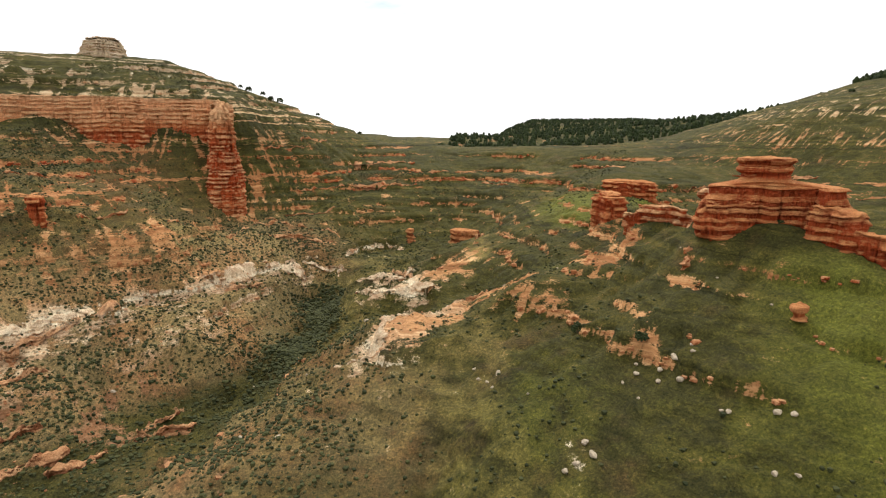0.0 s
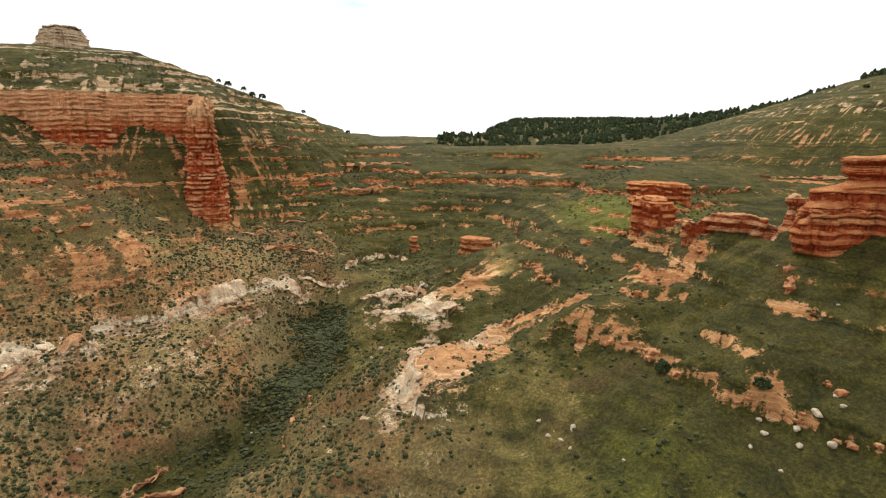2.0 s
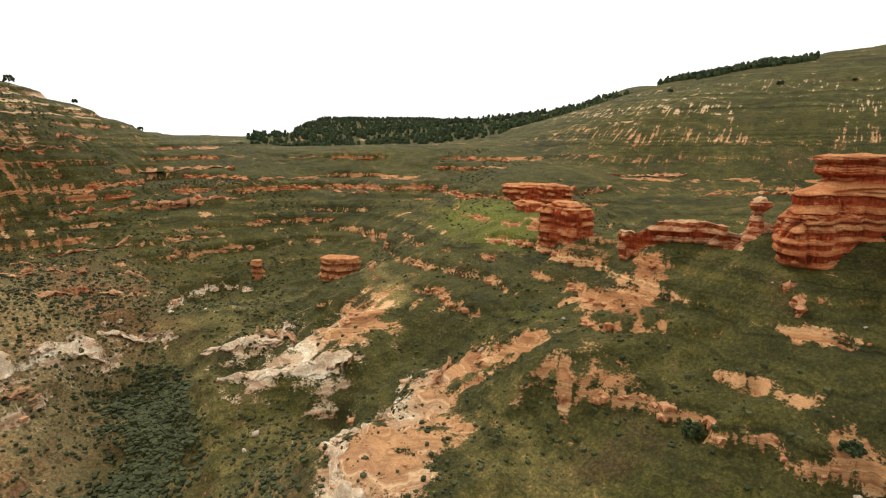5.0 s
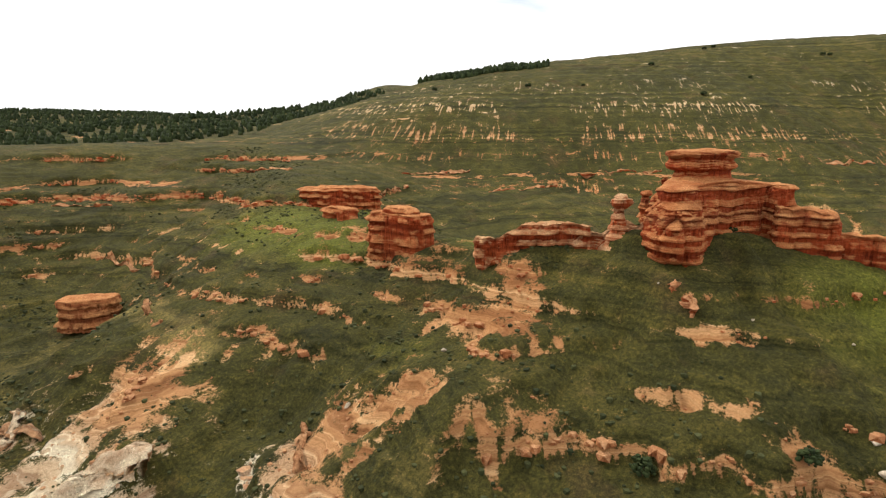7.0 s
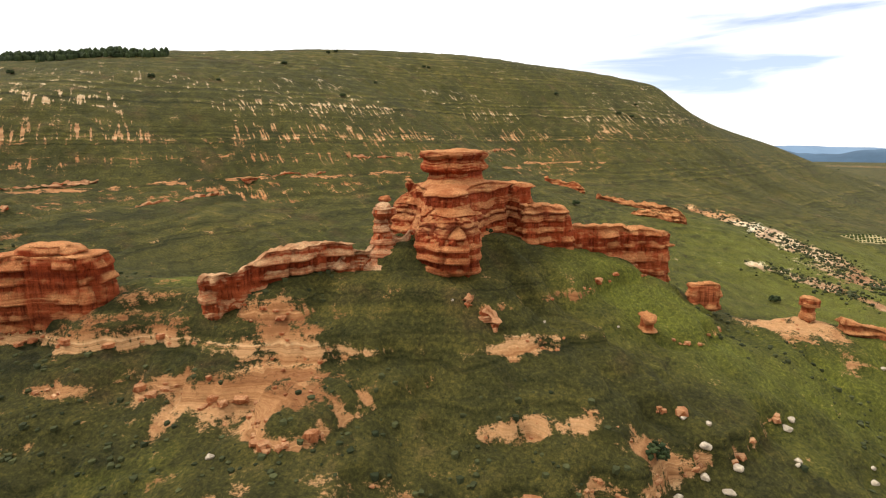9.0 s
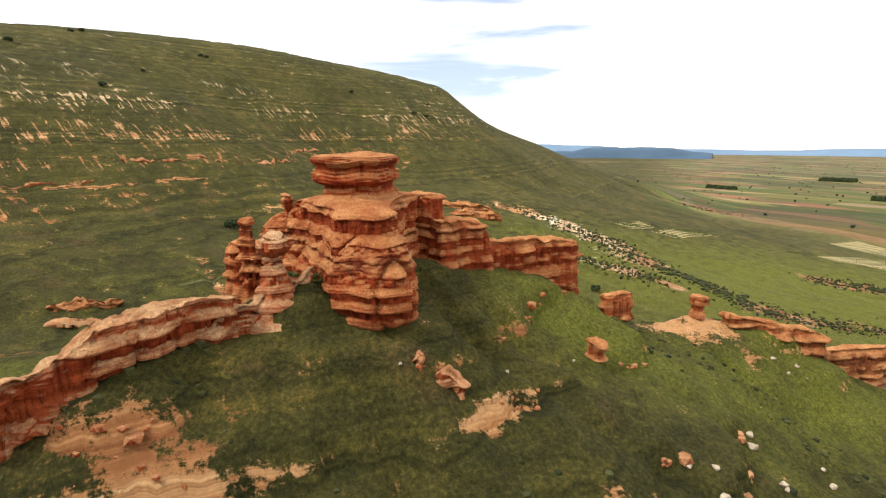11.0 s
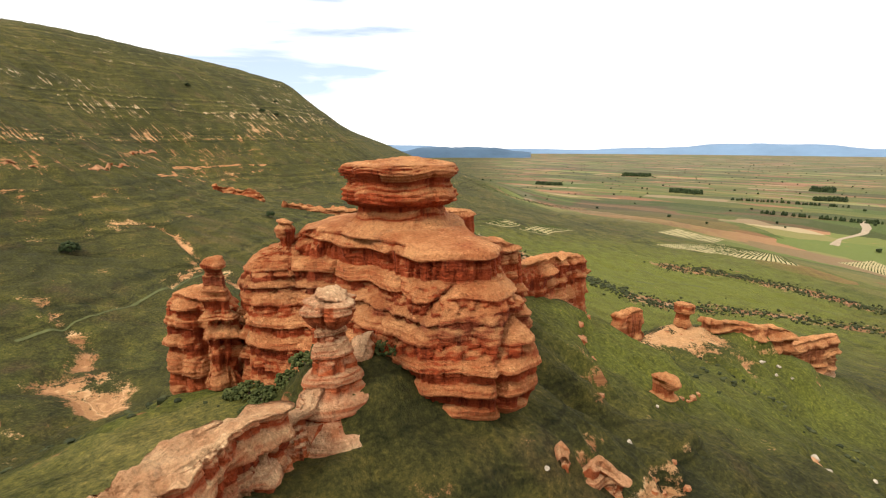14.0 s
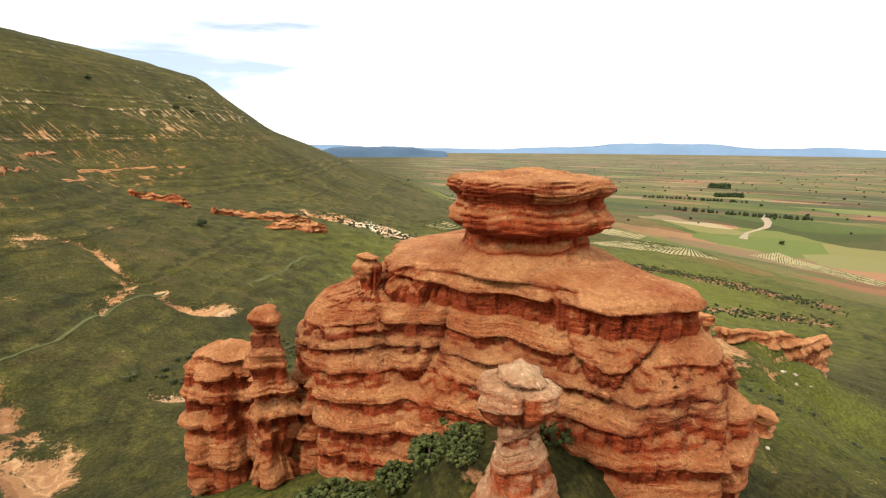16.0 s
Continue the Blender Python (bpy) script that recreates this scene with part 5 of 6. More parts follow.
# rock ledges that follow one bed along the slope: start, length, how thick, width
def bed_line(x, y, length, step=1.5):
    z0 = float(on_grid(_b, x, y))
    pts = [(x, y)]
    for _ in range(int(length / step)):
        gx0, gy0 = float(on_grid(_dx, x, y)), float(on_grid(_dy, x, y))
        g = max(math.hypot(gx0, gy0), 0.05)
        x, y = x + step * -gy0 / g, y + step * gx0 / g
        back = np.clip((z0 - float(on_grid(_b, x, y))) / g, -1, 1)
        x, y = x + back * gx0 / g, y + back * gy0 / g
        pts.append((x, y))
    return pts, z0


def rock_ledge(x, y, length, thick, width, seed, label, gap=0.3, mat=None, up=0.15):
    pts, z0 = bed_line(x, y, length)
    n = len(pts)
    r = random.Random(seed)
    pts = [(px + r.uniform(-0.3, 0.3), py + r.uniform(-0.3, 0.3)) for px, py in pts]
    w = [width * 0.5 * (0.35 + 0.65 * math.sin(math.pi * (k + 0.7) / (n + 0.4))) * r.choice((0.25, 0.6, 0.9, 1.1, 1.4)) for k in range(n)]
    thick = 0.6 * thick
    ob = layered_rock("rock_ledge", ribbon(pts, w), z0 - thick * 1.6, z0 + thick * 0.6, None, mat or M_PALE, gap=gap * 0.8, batter=0.1, bed=0.22, rough=0.34, dome=0.02, lip=0.1, seed=seed, cove_size=1.3,
                      top_line=lambda px, py: height(px, py) + thick * (up + 1.1 * vn2(px / 1.5, py / 1.5, seed) + 0.5 * vn2(px / 0.6, py / 0.6, seed + 1)))
    return tagged(ob, label, "rock ledge", "ledges on the slopes")


CANYON_LEDGES = [(-84, 96, 12, 1.5, 5.0), (-66, 108, 10, 1.0, 2.2), (4.5, 106, 10, 1.2, 3.0), (9, 147, 12, 0.9, 2.2), (-48, 94, 10, 1.1, 2.5), (-64, 82, 12, 1.0, 2.5), (-70, 92, 14, 1.0, 2.5), (-8, 140, 12, 1.0, 2.5)]
BOWL_LEDGES = [(-58, 166, 16, 1.0, 2.2), (-50, 172, 14, 0.9, 2.0), (-44, 180, 16, 0.9, 2.0), (-36, 192, 20, 0.9, 2.0), (-30, 210, 26, 0.9, 2.0), (-10, 212, 26, 0.9, 1.8), (-12, 232, 30, 0.8, 1.6), (10, 226, 24, 0.8, 1.6), (24, 206, 16, 0.8, 1.8), (18, 178, 12, 0.8, 2.0), (-70, 150, 12, 0.8, 1.8), (-92, 150, 14, 0.8, 1.8), (-100, 140, 12, 0.8, 1.8), (-78, 136, 12, 0.9, 2.0), (-52, 214, 20, 0.9, 1.8), (-48, 232, 20, 0.8, 1.6)]
HILL_LEDGES = [(118, 176, 26, 0.8, 1.4), (136, 152, 30, 0.8, 1.5), (160, 130, 26, 0.8, 1.5), (190, 102, 30, 0.8, 1.5), (222, 75, 30, 0.8, 1.5), (262, 62, 24, 0.8, 1.6), (86, 172, 18, 0.9, 1.6), (62, 190, 18, 0.8, 1.6)]
for k, row in enumerate(CANYON_LEDGES):
    rock_ledge(*row, 640 + k, "bright cream rock ledge above the canyon bed", 0.25, up=0.8)
for k, row in enumerate(BOWL_LEDGES):
    rock_ledge(*row, 680 + k, "long thin rock ledge on a scrubby canyon side", 0.4)
for k, row in enumerate(HILL_LEDGES):
    rock_ledge(*row, 720 + k, "thin pale rock ledge along a green hillside", 0.4)

# bright bluffs that rim the canyon
def bluff(line, widths, deep, up, seed, label, mat):
    low = float(height(*np.array(line).T).min())
    high = float(height(*np.array(line).T).max())
    ob = layered_rock("rock_bluff", ribbon(line, [0.7 * q for q in widths]), low - deep, high + up, None, mat, gap=0.18, batter=0.0, bed=0.34, rough=0.65, dome=0.05, lip=0.2, seed=seed, cove_size=2.0, profile=(1.2, 0.9, 0.8, 0.4, 0.3, 0.0, 0.0),
                      top_line=lambda x, y: np.minimum(height(x, y), high) + up * (0.45 + 0.5 * vn2(x / 2.6, y / 2.6, seed) + 0.2 * vn2(x / 0.8, y / 0.8, seed + 1)))
    return tagged(ob, label, "rock bluff", "bluffs along the canyon")


RIM = "cream white rock rim above the canyon bed"
BANK = "pale broken rock bluff on the canyon bank"
FOOT = "low orange rock bank beside the stream bed"
bluff([(1.7, 107), (-2, 105), (-4.8, 104), (-8, 102.4), (-10.7, 99), (-11.2, 95)], [0.8, 1.2, 1.8, 2.2, 2.4, 1.6], 4.5, 0.2, 801, RIM, M_CREAM)
bluff([(-11.2, 95.4), (-10.4, 92), (-10.5, 89.6), (-12.9, 86.6), (-15.2, 84.8), (-17.6, 83.4)], [1.6, 2.0, 1.6, 2.2, 1.6, 0.9], 4.0, 0.2, 803, RIM, M_CREAM)
bluff([(-21.5, 131), (-18.5, 128.6), (-15.8, 126.6), (-12.5, 125.4), (-9.9, 125.0), (-4.2, 122.6), (-1.8, 124.6)], [1.2, 2.6, 3.2, 2.6, 3.4, 2.4, 1.0], 5.0, 0.35, 807, RIM, M_CREAM)
bluff([(-23, 147.5), (-20, 145.6), (-17, 143.6), (-12, 144.0), (-8, 146.4)], [1.6, 3.0, 3.4, 3.0, 1.2], 4.0, 0.5, 809, BANK, M_CREAM)
bluff([(-58.2, 128.6), (-56, 131.4), (-53.5, 134.8), (-50.5, 141.6)], [1.6, 3.4, 3.0, 3.4], 3.6, 1.0, 811, BANK, M_CREAM)
bluff([(-52.4, 129.8), (-49.3, 134.3), (-46.6, 137.6)], [1.4, 2.4, 1.4], 3.0, 0.9, 813, BANK, M_PALE)
bluff([(-48.4, 145.6), (-45, 150), (-42.1, 153), (-38.4, 151)], [1.6, 3.2, 3.8, 2.4], 4.5, 1.0, 815, BANK, M_CREAM)
bluff([(-40.6, 156.2), (-36, 156.4), (-32.5, 155.4), (-27.9, 153.2)], [1.6, 2.6, 3.0, 1.8], 4.0, 0.9, 817, BANK, M_CREAM)
bluff([(-50.5, 161), (-46, 163.8), (-42.3, 165.9), (-34, 168.2)], [1.0, 2.0, 1.6, 1.2], 2.6, 0.7, 819, BANK, M_PALE)
bluff([(-52.9, 168.6), (-48, 171), (-43.4, 172.8), (-34.8, 176.2)], [1.0, 1.8, 1.6, 1.0], 2.6, 0.7, 821, BANK, M_PALE)
bluff([(-64.2, 70.6), (-62.5, 73.4), (-60.8, 76.2), (-59.4, 78.4)], [1.4, 2.2, 1.8, 1.0], 2.6, 0.8, 823, FOOT, M_PALE)
bluff([(-57.8, 72.6), (-56.2, 74.6), (-54.6, 76.9), (-53.4, 80.2)], [1.8, 2.6, 3.0, 1.6], 2.6, 1.5, 825, FOOT, M_PALE)
bluff([(-51.4, 83.4), (-49.4, 84.9), (-47.5, 86.0), (-44.0, 88.8)], [1.2, 2.2, 2.4, 1.2], 2.4, 1.4, 827, FOOT, M_PALE)
bluff([(-82, 93.6), (-80, 97), (-78.2, 100.2), (-75.3, 103.8), (-71.8, 108.4)], [2.0, 3.4, 3.8, 3.0, 2.0], 3.6, 1.0, 829, BANK, M_CREAM)
bluff([(-78.4, 91.8), (-75.2, 98), (-72.8, 101.2), (-70.4, 103.6)], [1.2, 2.0, 2.2, 1.2], 3.0, 0.7, 831, BANK, M_PALE)
bluff([(-73.6, 109.4), (-71, 111), (-68.4, 111.8)], [1.2, 2.0, 1.2], 2.8, 0.8, 833, BANK, M_CREAM)

bluff([(94.8, 123.1), (97.8, 119.3), (100.6, 115.3)], [2.2, 3.4, 1.8], 3.0, 0.9, 835, "red layered rock ledge above a dark valley", M_ROCK)
bluff([(89.0, 121.6), (91.2, 116.5), (94.0, 112.0), (88.3, 109.4)], [2.0, 3.4, 3.6, 1.8], 3.6, 0.8, 837, "orange eroded rock bank above a dark valley", M_PALE)

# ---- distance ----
# the blue of distance haze is put into the base colour of both ranges
M_FAR_HAZE = plain_material("hazy_far_hills", (0.16, 0.24, 0.34), 0.12, 0.004)
M_FAR_DARK_HAZE = plain_material("hazy_wooded_hills", (0.065, 0.11, 0.165), 0.2, 0.006)


def far_range(name, d, a0, a1, h0, bump, seed, label, mat):
    a = np.radians(np.linspace(a0, a1, 160))
    crest = h0 + bump * (0.5 + 0.5 * fbm2(np.linspace(0, 9, 160), np.zeros(160), seed, 4)) * np.sin(np.linspace(0.08, math.pi - 0.08, 160)) ** 0.3
    rows = []
    for k, (dd, q) in enumerate(((0, 0), (60, 0.5), (150, 0.85), (260, 1.0), (600, 0.7), (900, 0.0))):
        r = d + dd
        rows.append(np.stack([60 + r * np.sin(a), 60 + r * np.cos(a), 30 + (crest - 30) * q], -1))
    v = np.stack(rows)
    i = np.arange(v.shape[0] * 160).reshape(-1, 160)
    fcs = np.stack([i[:-1, :-1], i[:-1, 1:], i[1:, 1:], i[1:, :-1]], -1).reshape(-1, 4)
    return tagged(mesh_object(name, v.reshape(-1, 3), fcs, mat), label, "hills", kind="structure")


far_range("backdrop", 3900, 96, 205, 62, 85, 71, "pale blue range of hills across the plain", M_FAR_HAZE)
far_range("backdrop", 2700, 92, 136, 66, 75, 75, "dark blue wooded hills at the edge of the plain", M_FAR_DARK_HAZE)


# ---- plants and stones ----
def clump_template(rings, rng, squash=0.75):
    """A ragged low clump of faces."""
    v = [(0, 0, squash)]
    for j, (r, h) in enumerate(rings):
        for k in range(5):
            a = (k + 0.5 * j) * math.tau / 5
            q = r * rng.uniform(0.7, 1.25)
            v.append((q * math.cos(a), q * math.sin(a), h * rng.uniform(0.75, 1.2)))
    f = [(0, 1 + k, 1 + (k + 1) % 5) for k in range(5)]
    for j in range(len(rings) - 1):
        o = 1 + 5 * j
        for k in range(5):
            a, b, c, d = o + k, o + (k + 1) % 5, o + 5 + k, o + 5 + (k + 1) % 5
            f += [(a, c, b), (b, c, d)]
    return np.array(v, float), np.array(f)


def scatter(name, x, y, z, size, mat, label, category, seed, rings=((0.62, 0.62), (0.55, -0.15)), squash=0.75, flat=True):
    rng = np.random.default_rng(seed)
    pyr = random.Random(seed)
    temps = [clump_template(rings, pyr, squash) for _ in range(9)]
    pick = rng.integers(0, 9, len(x))
    turn, verts, faces, base = rng.uniform(0, math.tau, len(x)), [], [], 0
    for k, (tv, tf) in enumerate(temps):
        s = np.where(pick == k)[0]
        if not len(s):
            continue
        c, sn = np.cos(turn[s])[:, None], np.sin(turn[s])[:, None]
        w = size[s][:, None]
        hgt = w * rng.uniform(0.7, 1.15, (len(s), 1))
        vx, vy = (tv[:, 0] * c - tv[:, 1] * sn) * w + x[s][:, None], (tv[:, 0] * sn + tv[:, 1] * c) * w + y[s][:, None]
        verts.append(np.stack([vx, vy, tv[None, :, 2] * hgt + z[s][:, None]], -1).reshape(-1, 3))
        faces.append((tf[None] + (base + np.arange(len(s)) * len(tv))[:, None, None]).reshape(-1, 3))
        base += len(s) * len(tv)
    ob = mesh_object(name, np.concatenate(verts), np.concatenate(faces), mat, flat=flat)
    return tagged(ob, label, category, kind="stuff")


def along(line, count, spread, seed):
    r = np.random.default_rng(seed)
    p = np.array(line, float)
    k, f = r.integers(0, len(p) - 1, count), r.uniform(0, 1, (count, 1))
    q = p[k] * (1 - f) + p[k + 1] * f
    return q[:, 0] + r.normal(0, spread, count), q[:, 1] + r.normal(0, spread, count)


rng = np.random.default_rng(5)
# low scrub over the slopes nearest the path, thin on bare ground
sx, sy = rng.uniform(-130, 72, 120000), rng.uniform(40, 225, 120000)
sz, sb = height(sx, sy), on_grid(gbare, sx, sy)
thick = 0.32 + 0.6 * vn2(sx / 13, sy / 13, 400) + 0.25 * vn2(sx / 4, sy / 4, 401) + 0.05 * smooth(-38, -55, sx) + 0.35 * smooth(106, 102, sz)
thick = thick * (0.4 + 0.6 * smooth(12, -8, sx))
keep = (rng.uniform(0, 1, len(sx)) < thick * (1 - 0.8 * sb)) & ~((sx > 39) & (sx < 62) & (sy > 57) & (sy < 97))
sx, sy, sz = sx[keep], sy[keep], sz[keep]
scatter("low_scrub", sx, sy, sz - 0.05, 0.14 + 0.42 * rng.uniform(0, 1, len(sx)) ** 2.2, M_SHRUB, "low dark green thyme and broom scrub on slopes", "shrubs", 6)
wx0, wy0 = rng.uniform(-135, 0, 42000), rng.uniform(60, 190, 42000)
wk = on_grid(gscrub, wx0, wy0) * (1 - 0.85 * on_grid(gbare, wx0, wy0)) * (0.55 + 0.7 * vn2(wx0 / 9, wy0 / 9, 403))
keep = rng.uniform(0, 1, len(wx0)) < wk
wx0, wy0 = wx0[keep], wy0[keep]
scatter("canyon_scrub", wx0, wy0, height(wx0, wy0) - 0.05, 0.22 + 0.4 * rng.uniform(0, 1, len(wx0)) ** 1.6, M_SHRUB, "dark round bushes dotted over the dry canyon side", "shrubs", 16)
# dense thicket in the canyon bed
tx0, ty0 = along([(-52, 80), (-40, 99), (-35, 114), (-30, 123), (-27, 132), (-32, 140), (-33, 149)], 5200, 3.2, 36)
keep = (height(tx0, ty0) < 111) & (rng.uniform(0, 1, len(tx0)) < 0.12 + 0.88 * smooth(106, 118, ty0))
tx0, ty0 = tx0[keep], ty0[keep]
scatter("thicket", tx0, ty0, height(tx0, ty0), 0.3 + 0.5 * rng.uniform(0, 1, len(tx0)), M_SHRUB, "dense dark green thicket along the canyon bed", "shrubs", 17)
# bushes that line the eroded banks below the hill
for k, (course, count) in enumerate((BANKS[q][0], c) for q, c in ((0, 1100), (1, 700), (2, 260), (3, 700), (4, 300))):
    bx, by = along(course, count, 5.5 if k in (2, 3) else 3.4, 50 + k)
    by = by + 2.5 * vn2(bx / 20, by / 20, 56)
    scatter("bank_bushes", bx, by, height(bx, by) + 0.1, 0.25 + 0.6 * rng.uniform(0, 1, count) ** 1.6, M_SHRUB, "dark low bushes dotted along an eroded earth bank", "shrubs", 60 + k)
# broken stones along the bare beds
px, py = rng.uniform(-120, 70, 90000), rng.uniform(42, 205, 90000)
pb = on_grid(gbare, px, py)
keep = rng.uniform(0, 1, len(px)) < 0.30 * smooth(0.35, 0.9, pb) + 0.05 * smooth(-38, -60, px)
px, py = px[keep], py[keep]
scatter("loose_stones", px, py, height(px, py) - 0.05, 0.07 + 0.34 * rng.uniform(0, 1, len(px)) ** 3, M_PALE, "loose pale and orange stones on bare ledges", "stones", 7, rings=((0.62, 0.55), (0.7, -0.2)), squash=0.62)


# broken slabs along the hard beds
lx, ly = rng.uniform(-125, 70, 400000), rng.uniform(44, 248, 400000)
lr = on_grid(griser, lx, ly)
keep = (lr > 0.55) & (rng.uniform(0, 1, len(lx)) < 0.16)
lx, ly = lx[keep][:9000], ly[keep][:9000]
scatter("ledge_slabs", lx, ly, height(lx, ly) + 0.02, 0.18 + 0.75 * rng.uniform(0, 1, len(lx)) ** 2.5, M_PALE, "broken pale slabs along the rock ledges", "stones", 8, rings=((0.85, 0.38), (0.95, -0.35)), squash=0.42)

# ---- boulders ----
def boulder_mesh(seed):
    bm = bmesh.new()
    bmesh.ops.create_icosphere(bm, subdivisions=3, radius=1.0)
    for v in bm.verts:
        p = v.co.copy()
        q = 1 + 0.28 * noise.noise(p * 1.3 + Vector((seed * 7.1, 0, 0))) + 0.12 * noise.noise(p * 3.1 + Vector((0, seed * 3.7, 0)))
        for k in range(14):
            d = Vector((math.sin(seed * 3 + k * 2.1), math.cos(seed * 5 + k * 1.3), math.sin(seed + k * 1.9))).normalized()
            over = p.dot(d) * q - 0.5
            if over > 0:
                q -= over * 0.75
        v.co = Vector((p.x * q, p.y * q * 0.8, p.z * q * 0.72))
    me = bpy.data.meshes.new("boulder")
    bm.to_mesh(me)
    bm.free()
    me.materials.append(M_STONE)
    me.polygons.foreach_set("use_smooth", np.zeros(len(me.polygons), bool))
    return me


BOULDER_SHAPES = [boulder_mesh(k) for k in range(6)]
BOULDERS = [(5.3, 75.8, 0.9), (8.1, 75.6, 1.0), (6.4, 74.7, 0.7), (7.0, 72.7, 0.6), (11.3, 68.1, 0.5), (24.8, 66.5, 0.9), (27.4, 65.5, 1.1), (28.8, 65.0, 1.0), (30.6, 64.1, 0.7), (22.7, 65.2, 0.6), (30.6, 56.2, 0.6),
            (35.6, 54.4, 1.1), (32.1, 48.3, 0.9), (42.6, 68.9, 0.5), (16.0, 56.8, 1.0), (16.4, 54.7, 1.2), (14.4, 54.1, 0.9), (13.1, 53.4, 0.8), (23.5, 61.7, 0.5), (-59.8, 93.5, 1.0), (-38.5, 105.2, 0.7), (-29.2, 73.4, 0.8), (-22.3, 68.5, 0.8),
            (-22.8, 87.1, 0.6), (36.8, 53.4, 0.9), (26.6, 63.8, 1.0), (33.8, 47.3, 0.7), (28.6, 62.3, 1.1), (31.4, 66.0, 0.7)]
MORE = [(37.8, 86.4, 0.4), (31.2, 55.8, 1.0), (25.4, 68.3, 0.7), (95.4, 123.0, 0.8), (-17.0, 117.3, 1.7), (-18.6, 115.3, 0.7), (4.8, 78.7, 0.7), (1.0, 106.2, 1.1), (39.4, 77.2, 0.4), (48.5, 36.5, 0.8), (47.2, 35.2, 0.6), (46.0, 33.6, 0.5), (47.8, 33.2, 0.7), (22, 103.8, 0.8), (12.6, 109.3, 0.9)]
for k, (bx, by, size) in enumerate(BOULDERS + MORE):
    ob = new("boulder", BOULDER_SHAPES[k % 6])
    ob.matrix_world = pose(bx, by, float(height(bx, by)) + 0.16 * size, 8 * math.sin(k), 10 * math.cos(2 * k), 67 * k) @ Matrix.Scale(0.62 * size * (0.85 + 0.3 * ((k * 37) % 10) / 10), 4)
    tagged(ob, "pale weathered boulder lying in the grass" if k % 2 else "tan sandstone boulder half sunk in grass", "boulder", "boulders on the slope")


# ---- trees and bushes ----
def leafy(x, y, z, radius, tall, count, seed, leaf=1.0):
    """Clumps of leaves that make up an uneven crown."""
    r = np.random.default_rng(seed)
    a, e, q = r.uniform(0, math.tau, count), r.uniform(-0.5, 1, count), r.uniform(0.45, 1.0, count) ** 0.6
    cx, cy = radius * q * np.cos(a) * np.sqrt(1 - np.clip(e, 0, 1) ** 2 * 0.9), radius * q * np.sin(a) * np.sqrt(1 - np.clip(e, 0, 1) ** 2 * 0.9)
    return x + cx, y + cy, z + tall * (0.5 + 0.5 * e * q), r.uniform(0.22, 0.42, count) * radius * leaf


def clumps_mesh(name, x, y, z, size, mat, seed):
    ob = scatter(name, x, y, z, size, mat, "", "", seed, rings=((0.8, 0.5), (0.75, -0.4)), squash=0.8)
    del ob["kind"]
    return ob


def trunk_mesh(name, tall, radius, lean, parent):
    rows = []
    for k in range(6):
        f = k / 5
        rr = radius * (1 - 0.65 * f)
        rows.append([(lean * f * f + rr * math.cos(a * math.tau / 7), rr * math.sin(a * math.tau / 7), tall * f) for a in range(7)])
    v = np.array(rows).reshape(-1, 3)
    i = np.arange(42).reshape(6, 7)
    f = np.stack([i[:-1], np.roll(i[:-1], -1, 1), np.roll(i[1:], -1, 1), i[1:]], -1).reshape(-1, 4)
    ob = mesh_object(name, v, f, M_BARK)
    ob.parent = parent
    return ob


def tree(x, y, radius, tall, seed, label, category="tree", group="", stem=0.35, mat=None, count=70, leaf=0.8):
    e = thing(category.replace(" ", "_"), (x, y, float(height(x, y)) - 0.1), label, category, group)
    trunk_mesh("trunk", tall * 0.7, 0.07 * radius + 0.04, 0.1 * radius, e)
    cx, cy, cz, cs = leafy(0.0, 0.0, tall * stem, radius, tall * (1 - stem) * 0.9, count, seed, leaf)
    crown = clumps_mesh("crown", cx, cy, cz, cs, mat or M_TREE, seed)
    crown.parent = e
    return e


tree(20.6, 80.6, 0.95, 1.9, 900, "round dark green juniper bush below a ledge", "bush", stem=0.02)
tree(26.4, 69.8, 0.85, 1.6, 901, "round dark green juniper bush below a ledge", "bush", stem=0.02)
for k, (tx, ty, tr) in enumerate([(50.9, 93.8, 0.9), (49.9, 92.8, 0.8), (51.8, 94.9, 0.7), (50.0, 91.4, 0.6), (45.4, 90.4, 0.9), (45.9, 88.4, 0.7), (46.9, 89.0, 0.6), (44.3, 89.8, 0.8), (52.8, 95.6, 0.9), (51.2, 95.4, 0.8), (49.0, 93.6, 0.9), (48.0, 92.8, 0.8), (47.2, 93.8, 0.6), (53.8, 96.2, 0.7), (50.2, 96.4, 0.6), (123.5, 53.0, 0.8), (126.7, 45.0, 0.7)]):
    tree(tx, ty, tr, 1.1 * tr, 930 + k, "low green shrub at the foot of the butte", "shrub", "shrubs below the butte", stem=0.0, mat=M_BROOM, count=170, leaf=0.42)
tree(50.9, 82.5, 0.5, 0.7, 902, "small bush rooted on a rock shelf", "bush", stem=0.0)
pine = tree(-80.4, 236.2, 1.25, 3.0, 903, "small dark pine on the bare hill rim", "pine tree", "pines on the rim", stem=0.1)
for k, (tx, ty, sc) in enumerate(((-76, 240.5, 0.8), (-73.5, 243, 1.0), (-70.5, 246, 1.1), (-57, 258, 0.7), (-41, 276, 0.8), (-84, 237, 0.7))):
    copy_thing(pine, pose(tx, ty, float(height(tx, ty)) - 0.1, 0, 0, 70 * k) @ Matrix.Scale(sc, 4))
hill_bush = tree(188.2, 199.1, 1.3, 2.0, 905, "dark round bush on a green hillside", "bush", "bushes on the hillside", stem=0.0)
